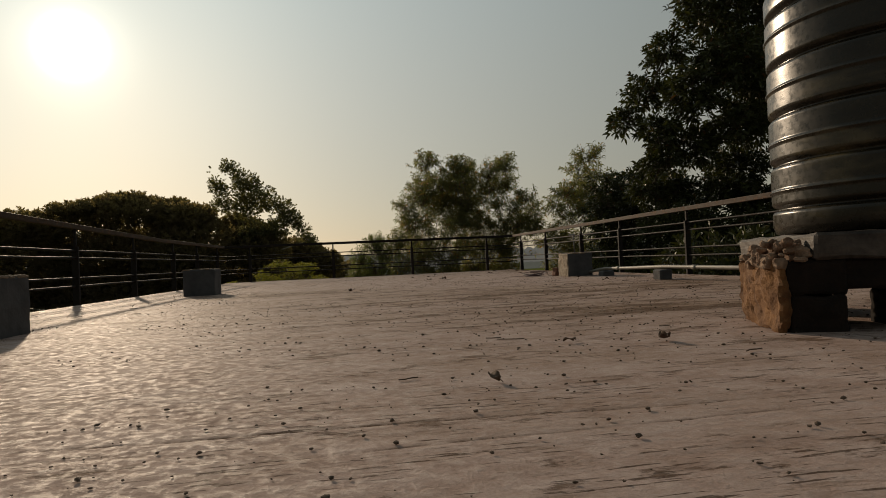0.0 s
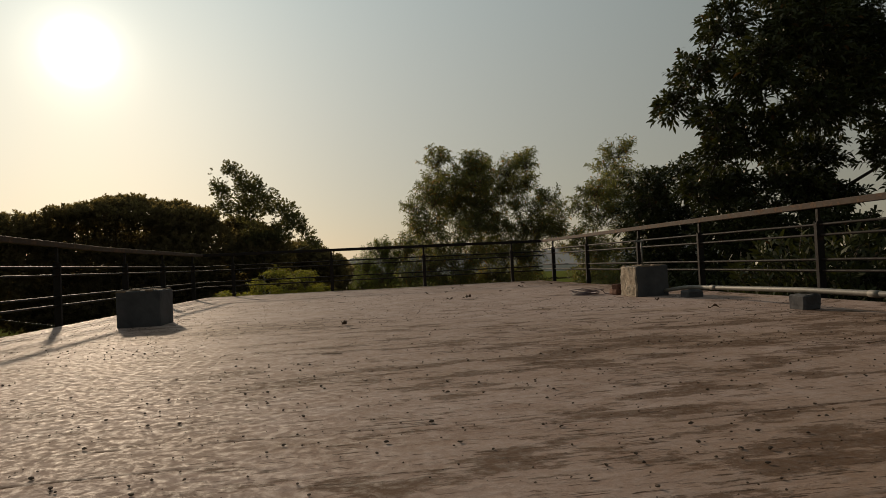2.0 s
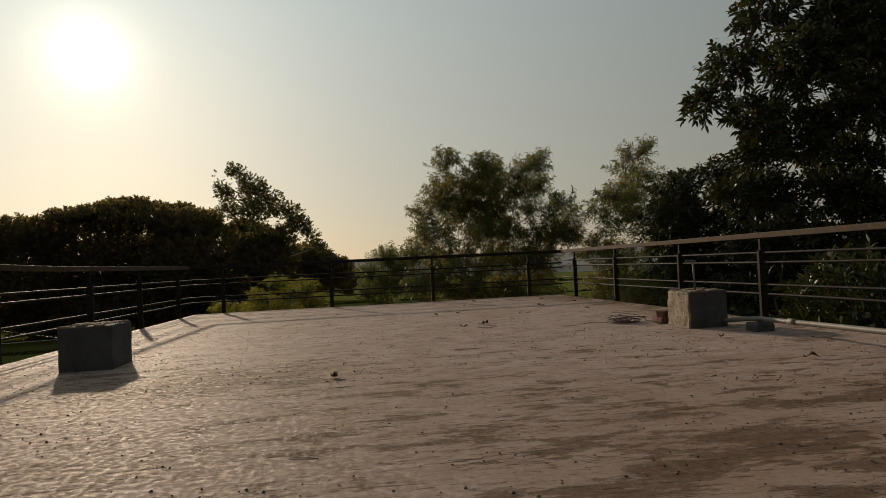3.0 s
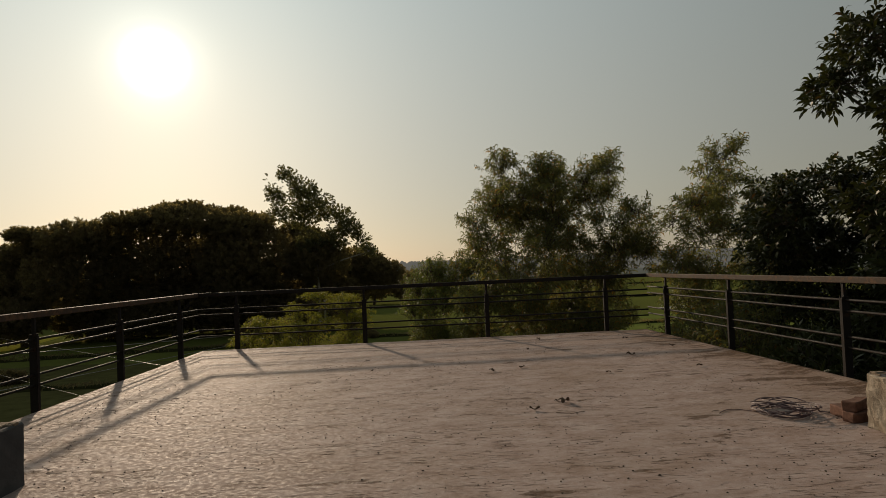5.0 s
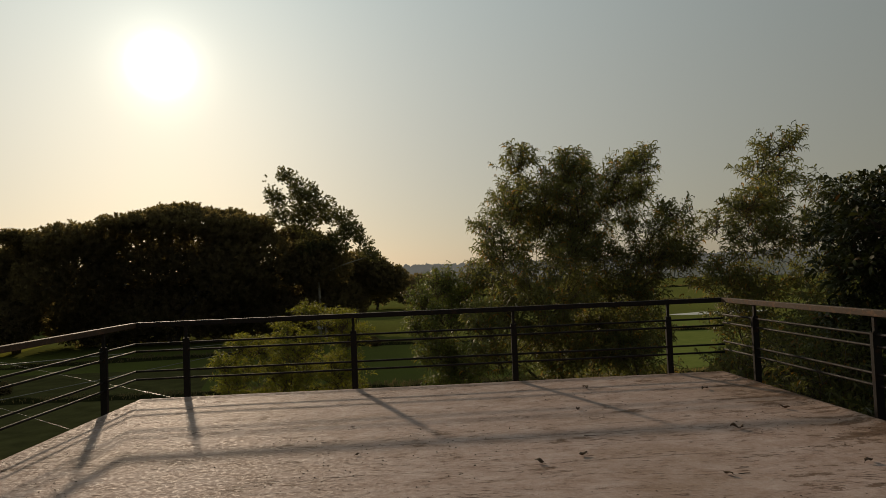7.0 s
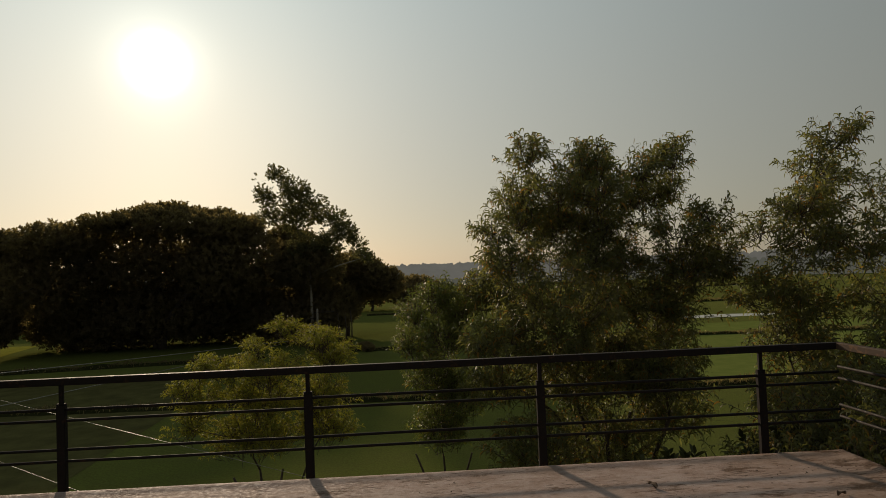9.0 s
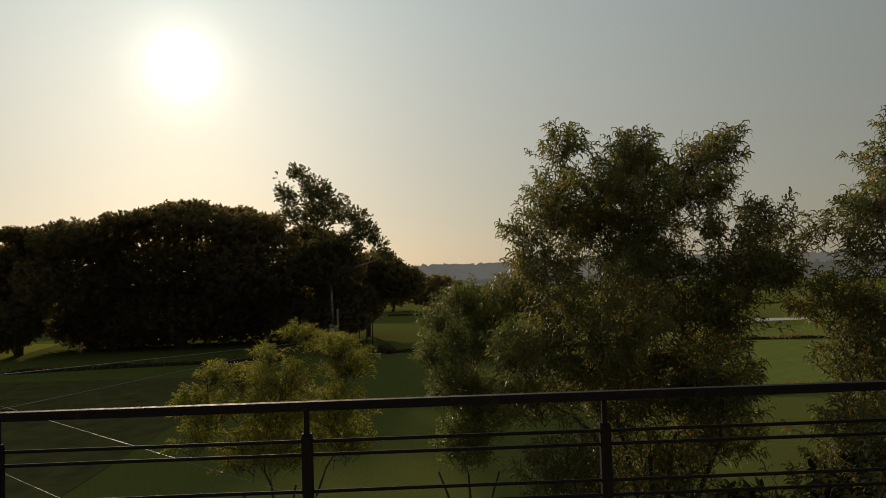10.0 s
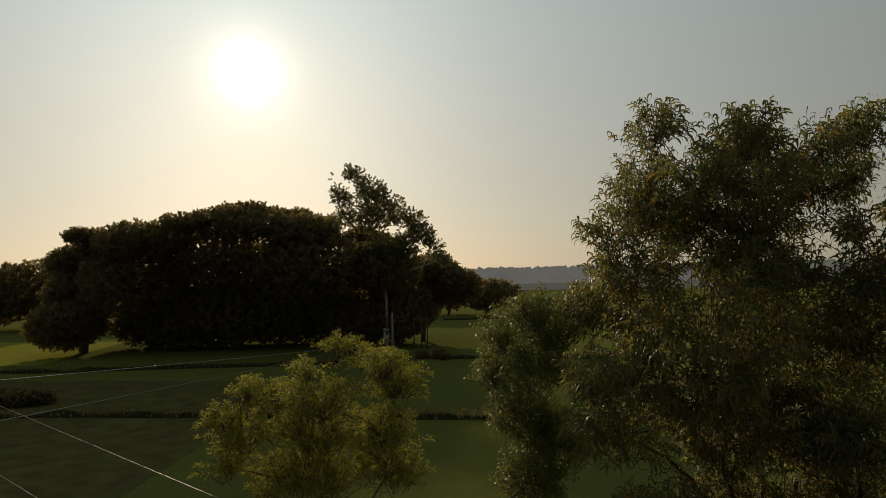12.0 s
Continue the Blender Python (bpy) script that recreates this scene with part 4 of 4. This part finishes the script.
MANGO = [(9.75, 4.1, 0.25, 0.34), (10.4, 4.9, 0.42, 0.45), (10.8, 5.8, 0.5, 0.5), (10.1, 3.5, 0.4, 0.35), (10.9, 4.4, 0.65, 0.7), (10.3, 2.8, 0.4, 0.33), (11.1, 3.1, 0.58, 0.55), (12.0, 5.2, 0.9, 0.8), (12.1, 3.6, 0.7, 0.58), (11.3, 2.1, 0.7, 0.41), (12.5, 2.0, 0.7, 0.41), (13.2, 4.1, 1.05, 0.93), (13.0, 5.8, 1.1, 0.7), (13.4, 2.8, 0.93, 0.7),
         (13.8, 1.7, 0.82, 0.47), (10.4, 2.0, 0.5, 0.35), (12.0, 6.9, 0.9, 0.8), (14.5, 5.2, 1.3, 1.2), (13.8, 7.4, 1.4, 1.0), (15.0, 3.0, 1.3, 1.2), (11.0, 0.9, 1.2, 0.6), (12.8, 0.6, 1.4, 0.7), (11.4, -0.6, 1.5, 0.9), (13.6, -0.8, 1.5, 0.9)]
tree("tree", (12.6, 16.9), 1, MANGO, 62000, 0.21, 0.062, M_LEAF_MANGO, M_BARK, 5, "big dark broad-leaved tree leaning over the railing", deep=1.1, spray=9, trunk_r=0.26, droop=0.5, hang=0.25, spread=0.24, fill=0.88, open_share=0.2, gaps=6.0, rise=0.35, soft_edge=True)
tree("tree", (11.8, 20.5), 1, [(10.5, 2.55, 0.5, 0.3), (11.4, 2.85, 0.5, 0.3), (12.1, 2.4, 0.6, 0.5), (10.3, 2.0, 0.4, 0.29), (11.1, 1.9, 0.7, 0.46), (10.6, 1.3, 0.7, 0.34), (11.7, 1.3, 0.7, 0.46), (13.0, 1.5, 0.9, 0.7), (11.3, 0.3, 1.3, 0.6), (12.8, 0.2, 1.1, 0.7), (11.5, -0.8, 1.5, 0.7)],
     20000, 0.21, 0.062, M_LEAF_MANGO, M_BARK, 6, "smaller dark broad-leaved tree behind the railing", deep=1.2, spray=9, trunk_r=0.14, droop=0.55, hang=0.25, spread=0.26, fill=1.0, open_share=0.2, gaps=5.0, rise=0.35, soft_edge=True)
for i, (x, y, h) in enumerate(((9.4, 9.0, 0.1), (9.5, 11.8, -0.1), (9.6, 6.2, 0.2), (9.6, 17.0, -1.0), (9.9, 3.2, 0.2), (9.5, 14.4, -0.5), (12.6, 8.0, 0.3), (13.0, 11.5, 0.2), (12.5, 18.5, -0.6))):
    tree("shrub", (x, y), 2, [(x, h, 1.5, 0.9), (x - 0.7, h - 0.9, 1.1, 0.9), (x + 0.9, h - 0.5, 1.3, 1.0), (x, h - 2.0, 1.6, 1.0)],
         9000, 0.2, 0.055, M_LEAF_MANGO, M_BARK, 20 + i, "dark leafy undergrowth beside the building", deep=1.8, spray=8, trunk_r=0.09, droop=0.25, hang=0.2, spread=0.25)


for i, (x, y, h, r) in enumerate(((6.7, 22.4, -2.0, 0.7), (4.1, 22.0, -2.3, 0.75), (9.2, 23.5, -2.1, 1.0))):
    tree("shrub", (x, y), 1, [(x, h, r, r * 0.7), (x + 0.5, h - 0.7, r, r * 0.8), (x - 0.4, h - 1.3, r, r * 0.8)],
         3500, 0.2, 0.08, M_LEAF_MANGO, M_BARK, 50 + i, "dark large-leaved shrub below the railing", deep=r, spray=7, trunk_r=0.05, droop=0.3, hang=0.2, spread=0.25)


for i, (x, y, h) in enumerate(((9.2, 23.4, -1.0), (10.6, 22.6, -0.2), (9.7, 20.6, -0.6), (12.2, 23.6, 0.2), (8.9, 18.6, -1.5))):
    tree("shrub", (x, y), 2, [(x, h, 1.0, 0.6), (x - 0.6, h - 0.8, 0.9, 0.8), (x + 0.8, h - 0.6, 1.0, 0.8), (x, h - 1.8, 1.4, 1.1), (x + 0.2, h - 3.2, 1.5, 1.2)],
         8000, 0.22, 0.038, M_LEAF_ACACIA, M_BARK, 60 + i, "slender-leaved dark shrub beside the roof corner", deep=1.0, spray=10, trunk_r=0.05, droop=0.75, hang=0.2, spread=0.34, soft_edge=True, fill=0.85, gaps=4.0, rise=0.6)


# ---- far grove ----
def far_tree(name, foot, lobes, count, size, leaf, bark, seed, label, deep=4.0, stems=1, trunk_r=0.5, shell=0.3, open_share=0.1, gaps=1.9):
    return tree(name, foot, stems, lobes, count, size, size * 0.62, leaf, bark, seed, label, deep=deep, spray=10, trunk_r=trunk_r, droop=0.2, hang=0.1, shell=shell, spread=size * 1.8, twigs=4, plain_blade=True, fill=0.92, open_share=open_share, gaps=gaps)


DOME = [(-37.6, 6.1, 2.85, 0.9), (-34.0, 6.7, 2.85, 0.9), (-30.4, 8.1, 2.54, 0.76), (-26.0, 9.9, 3.49, 0.76), (-21.3, 9.2, 3.17, 0.76), (-18.0, 8.3, 2.54, 0.76), (-26.0, 8.0, 6.98, 1.9), (-35.5, 6.2, 5.08, 2.22), (-18.7, 7.0, 4.44, 1.9), (-28.0, 3.6, 9.52, 3.81),
        (-37.3, 1.9, 6.0, 4.5), (-33.0, -2.5, 8.0, 4.0), (-21.0, -1.5, 9.0, 5.0), (-17.4, 2.8, 6.98, 4.44), (-9.6, 2.6, 4.44, 3.17), (-26.7, -2.2, 12.69, 3.81), (-11.6, -3.1, 6.98, 3.4), (-38.0, -3.0, 6.0, 3.2)]
far_tree("tree", (-27.0, 86.0), DOME, 330000, 0.34, M_LEAF_HAZE, M_BARK, 30, "huge spreading dome of dark hazy trees across the field", 6.0, 3, shell=0.42, open_share=0.0)
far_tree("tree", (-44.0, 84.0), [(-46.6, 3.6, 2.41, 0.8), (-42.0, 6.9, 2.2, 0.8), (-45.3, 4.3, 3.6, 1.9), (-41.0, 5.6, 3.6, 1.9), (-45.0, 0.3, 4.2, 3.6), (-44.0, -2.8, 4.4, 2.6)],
         90000, 0.30, M_LEAF_HAZE, M_BARK, 31, "dark broad tree at the edge of the grove", 3.0, 2, 0.35, shell=0.45, open_share=0.04)
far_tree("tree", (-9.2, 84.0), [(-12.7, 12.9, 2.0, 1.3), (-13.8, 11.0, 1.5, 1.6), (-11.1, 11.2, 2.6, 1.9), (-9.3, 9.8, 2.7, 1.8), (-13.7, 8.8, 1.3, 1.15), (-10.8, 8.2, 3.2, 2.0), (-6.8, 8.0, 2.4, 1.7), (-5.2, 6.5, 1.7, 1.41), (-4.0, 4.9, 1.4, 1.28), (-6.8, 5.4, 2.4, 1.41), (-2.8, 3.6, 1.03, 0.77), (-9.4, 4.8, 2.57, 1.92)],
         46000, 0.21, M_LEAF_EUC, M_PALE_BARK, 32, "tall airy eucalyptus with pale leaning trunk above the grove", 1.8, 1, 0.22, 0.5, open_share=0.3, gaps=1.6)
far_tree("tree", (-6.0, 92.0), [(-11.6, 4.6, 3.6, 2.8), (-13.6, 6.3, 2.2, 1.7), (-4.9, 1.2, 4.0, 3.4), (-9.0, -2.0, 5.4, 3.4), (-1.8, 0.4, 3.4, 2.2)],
         80000, 0.32, M_LEAF_HAZE, M_BARK, 33, "rounded dark tree at the end of the grove", 3.0, 1, 0.3, open_share=0.0)

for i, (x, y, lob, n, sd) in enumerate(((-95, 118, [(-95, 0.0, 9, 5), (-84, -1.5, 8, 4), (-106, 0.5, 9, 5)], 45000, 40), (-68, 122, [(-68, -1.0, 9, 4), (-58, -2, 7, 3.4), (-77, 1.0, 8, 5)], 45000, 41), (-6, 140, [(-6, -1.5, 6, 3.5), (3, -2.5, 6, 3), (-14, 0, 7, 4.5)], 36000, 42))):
    far_tree("tree", (x, y), lob, n, 0.5, M_LEAF_HAZE, M_BARK, sd, "dark hazy tree clump far across the fields", 4.0, 1, 0.3)


def bund(points, width, height, seed, label="low overgrown earth bank between two paddy fields"):
    """A grassy ridge between fields, with tufts."""
    rnd = np.random.default_rng(seed)
    root = thing("field_bank", (points[0][0], points[0][1], GROUND), label, "earth bank", "banks between the fields")
    o = np.array(points[0])
    line = np.array(points, float) - o
    seg = np.linalg.norm(np.diff(line, axis=0), axis=1)
    at = np.concatenate([[0], np.cumsum(seg)])
    n = int(at[-1] / 0.7) + 2
    t = np.linspace(0, at[-1], n)
    x, y = np.interp(t, at, line[:, 0]), np.interp(t, at, line[:, 1])
    v, f = [], []
    for i in range(n):
        h = height * (0.6 + 0.8 * noise.noise(Vector((t[i] * 0.4, seed, 0))))
        for dy, z in ((-width, -0.05), (-width * 0.4, max(h, 0.05)), (width * 0.4, max(h * 0.9, 0.05)), (width, -0.05)):
            v.append((x[i], y[i] + dy, z))
    for i in range(n - 1):
        for k in range(3):
            a = i * 4 + k
            f.append((a, a + 1, a + 5, a + 4))
    mesh_object("ridge", v, f, M_BANK, root)
    m = int(at[-1] * 60)
    tt = rnd.uniform(0, at[-1], m)
    tuft = value_noise(tt * 0.5, tt * 0, seed)
    p = np.stack([np.interp(tt, at, line[:, 0]), np.interp(tt, at, line[:, 1]) + rnd.normal(size=m) * width * 0.5, rnd.uniform(0, 1, m) * height * 1.2 * tuft], -1)
    d = rnd.normal(size=(m, 3)) * 0.5 + np.array([0, 0, 1.2])
    leaves("grass", p, d, 0.35, 0.07, M_LEAF_HAZE, root, seed, 0.2, True)


M_BANK = rough_material("earth_bank", (0.02, 0.022, 0.008), (0.045, 0.045, 0.018), 1.5, 1.0, 0.05)
bund([(-40, 50.5), (-24, 52), (-10, 51.5), (14, 50.5), (40, 52)], 0.6, 0.35, 60)
bund([(-4, 76.0), (6, 75.5), (30, 77), (60, 74)], 0.6, 0.35, 61)
bund([(-6, 127.0), (8, 128.5), (40, 126), (80, 130)], 0.8, 0.5, 62)
bund([(-50, 70.0), (-38, 69.5), (-26, 71.5), (-12, 73)], 0.7, 0.45, 63)
bund([(2, 190.0), (40, 186), (110, 195)], 1.2, 0.7, 64)
bund([(14, 50.5), (15.5, 62), (17, 77), (20, 100)], 0.5, 0.3, 65)
for i, (x, y, w, h, lab) in enumerate(((-31.5, 54.5, 2.0, 1.2, "dark round bush on a field bank"), (-28.3, 55.5, 1.6, 0.9, "low dark bush on a field bank"), (-2.6, 75.8, 0.9, 0.55, "small dark bush on a field bank"), (-4.4, 76.2, 0.6, 0.4, "small dark bush on a field bank"), (3.2, 76.0, 0.8, 0.45, "small dark bush on a field bank"), (-45, 70.5, 1.5, 0.8, "low dark bush on a field bank"))):
    tree("bush", (x, y), 1, [(x, GROUND + h * 0.6, w * 0.8, h * 0.6), (x + w * 0.5, GROUND + h * 0.45, w * 0.5, h * 0.45)], 5000, 0.22, 0.12, M_LEAF_HAZE, M_BARK, 70 + i, lab, "bush", deep=w * 0.6, spray=8, trunk_r=0.04, droop=0.1, hang=0.0, spread=0.25, twigs=3, plain_blade=True)
M_MEADOW = rough_material("sunlit_grass", (0.14, 0.145, 0.025), (0.25, 0.24, 0.045), 1.2, 1.0, 0.03)
tagged(mesh_object("meadow", [(-70, 72, GROUND + 0.02), (-41.5, 74, GROUND + 0.02), (-46, 96, GROUND + 0.02), (-75, 98, GROUND + 0.02)], [(0, 1, 2, 3)], M_MEADOW), "bright yellow-green sunlit grass plot", "field", kind="structure")
M_PLOT = rough_material("fallow_earth", (0.062, 0.058, 0.024), (0.12, 0.115, 0.042), 0.8, 1.0, 0.04)
tagged(mesh_object("meadow", [(-90, 8, GROUND + 0.015), (-11, 12, GROUND + 0.015), (-12, 50, GROUND + 0.015), (-15, 64, GROUND + 0.015), (-95, 68, GROUND + 0.015)], [(0, 1, 2, 3, 4)], M_PLOT), "dull brown fallow plot with thin grass", "field", kind="structure")
M_BRIGHT_FIELD = rough_material("light_paddy", (0.11, 0.14, 0.035), (0.16, 0.185, 0.05), 0.9, 1.0, 0.03)
tagged(mesh_object("meadow", [(17, 53, GROUND + 0.02), (75, 54, GROUND + 0.02), (80, 88, GROUND + 0.02), (18, 88, GROUND + 0.02)], [(0, 1, 2, 3)], M_BRIGHT_FIELD), "light green paddy plot", "field", kind="structure")
water = mat("still_water")
water[2].inputs["Base Color"].default_value, water[2].inputs["Roughness"].default_value = (0.03, 0.035, 0.03, 1), 0.05
pv = [(38 + 15 * (0.5 + 0.5 * math.cos(a)) + 0.6 * math.sin(3 * a), 97.0 + 2.2 * math.sin(a) + 0.3 * math.cos(4 * a), GROUND + 0.03) for a in [2 * math.pi * k / 28 for k in range(28)]]
tagged(mesh_object("pond", pv, [tuple(range(28))], water[0]), "narrow strip of still water mirroring the sky", "water", kind="structure")


# ---- power pole and wires ----
def power_pole():
    root = thing("power_pole", (-8.4, 83.5, GROUND), "concrete power pole with cross arms and a pale box", "power pole")
    tubes("pole", [[((0, 0, 0), 0.16), ((0, 0, 4.0), 0.12)]], M_PALE_BARK, root, sides=8)
    part("cross_arm", box(bmesh.new(), (-0.4, -0.05, 3.55), (1.9, 0.05, 3.65), 0.01), M_BARK, root)
    part("cross_arm", box(bmesh.new(), (-1.3, -0.05, 2.9), (0.3, 0.05, 3.0), 0.01), M_BARK, root)
    part("meter_box", box(bmesh.new(), (-0.95, -0.2, 1.3), (-0.35, 0.1, 2.35), 0.03), plain("pale_box_paint", (0.6, 0.6, 0.62), 0.5), root)
    for x in (0.6, 1.1, 1.6):
        ins = bmesh.new()
        bmesh.ops.create_cone(ins, cap_ends=True, segments=8, radius1=0.05, radius2=0.03, depth=0.16, matrix=Matrix.Translation((x, 0, 3.73)))
        part("insulator", ins, M_BARK, root)


power_pole()
for x, y, h in ((-6.2, 84.5, 3.4), (-5.4, 84.8, 3.0), (-4.7, 84.2, 3.6)):
    t = thing("sapling", (x, y, GROUND), "thin bare dark trunk at the edge of the field", "trunk", "thin trunks by the pole")
    tubes("stem", [[((0, 0, 0), 0.09), ((0.05, 0, h * 0.5), 0.07), ((-0.05, 0, h), 0.05)]], M_BARK, t)


def wire(a, b, sag, r, label):
    a, b = Vector(a), Vector(b)
    root = thing("overhead_wire", a, label, "wire", "overhead wires")
    pts = []
    for i in range(25):
        t = i / 24
        p = (b - a) * t
        p.z -= sag * 4 * t * (1 - t)
        pts.append((p, r))
    tubes("line", [pts], M_WIRE, root, sides=5)


WIRES = [((6.08, 22.0, -2.88), (-34.21, 45, 1.01), 0.0, 0.005), ((-3.37, 27.0, -3.67), (-35.0, 45, 0.29), 0.0, 0.006), ((-9.4, 83.5, -5.3), (-24.4, 37, -2.1), 0.1, 0.03), ((-11.5, 83.5, -5.6), (-26.6, 37, -4.9), 0.1, 0.03)]
for a, b, sag, r in WIRES:
    wire(a, b, sag, r, "thin overhead wire catching the sunlight")

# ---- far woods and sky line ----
# The strips emit light; their grey colour stands for haze over the woods.
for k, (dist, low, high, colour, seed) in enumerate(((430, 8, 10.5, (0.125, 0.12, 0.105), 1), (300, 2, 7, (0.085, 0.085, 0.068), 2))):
    v, f = [], []
    n = 1500
    for i in range(n + 1):
        a = radians(-75 + 150 * i / n)
        x, y = 2 + dist * math.sin(a), 15 + dist * math.cos(a)
        h = low + (high - low) * (0.5 + 0.5 * noise.noise(Vector((i * 0.035, k * 7, 0)))) + 1.5 * noise.noise(Vector((i * 0.25, k, 3))) + 1.3 * noise.noise(Vector((i * 0.7, k, 5)))+ 2.5 * max(0, noise.noise(Vector((i * 0.37, k, 9))) - 0.45)
        if k == 1 and -0.12 < a < 0.5:
            h = h * 0.25 - 1
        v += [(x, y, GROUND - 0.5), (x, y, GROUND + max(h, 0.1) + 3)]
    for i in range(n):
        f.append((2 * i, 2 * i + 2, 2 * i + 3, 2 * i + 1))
    tagged(mesh_object("backdrop", v, f, glow("haze_glow", colour)), "grey line of distant trees with haze in its glow", "backdrop", kind="structure")
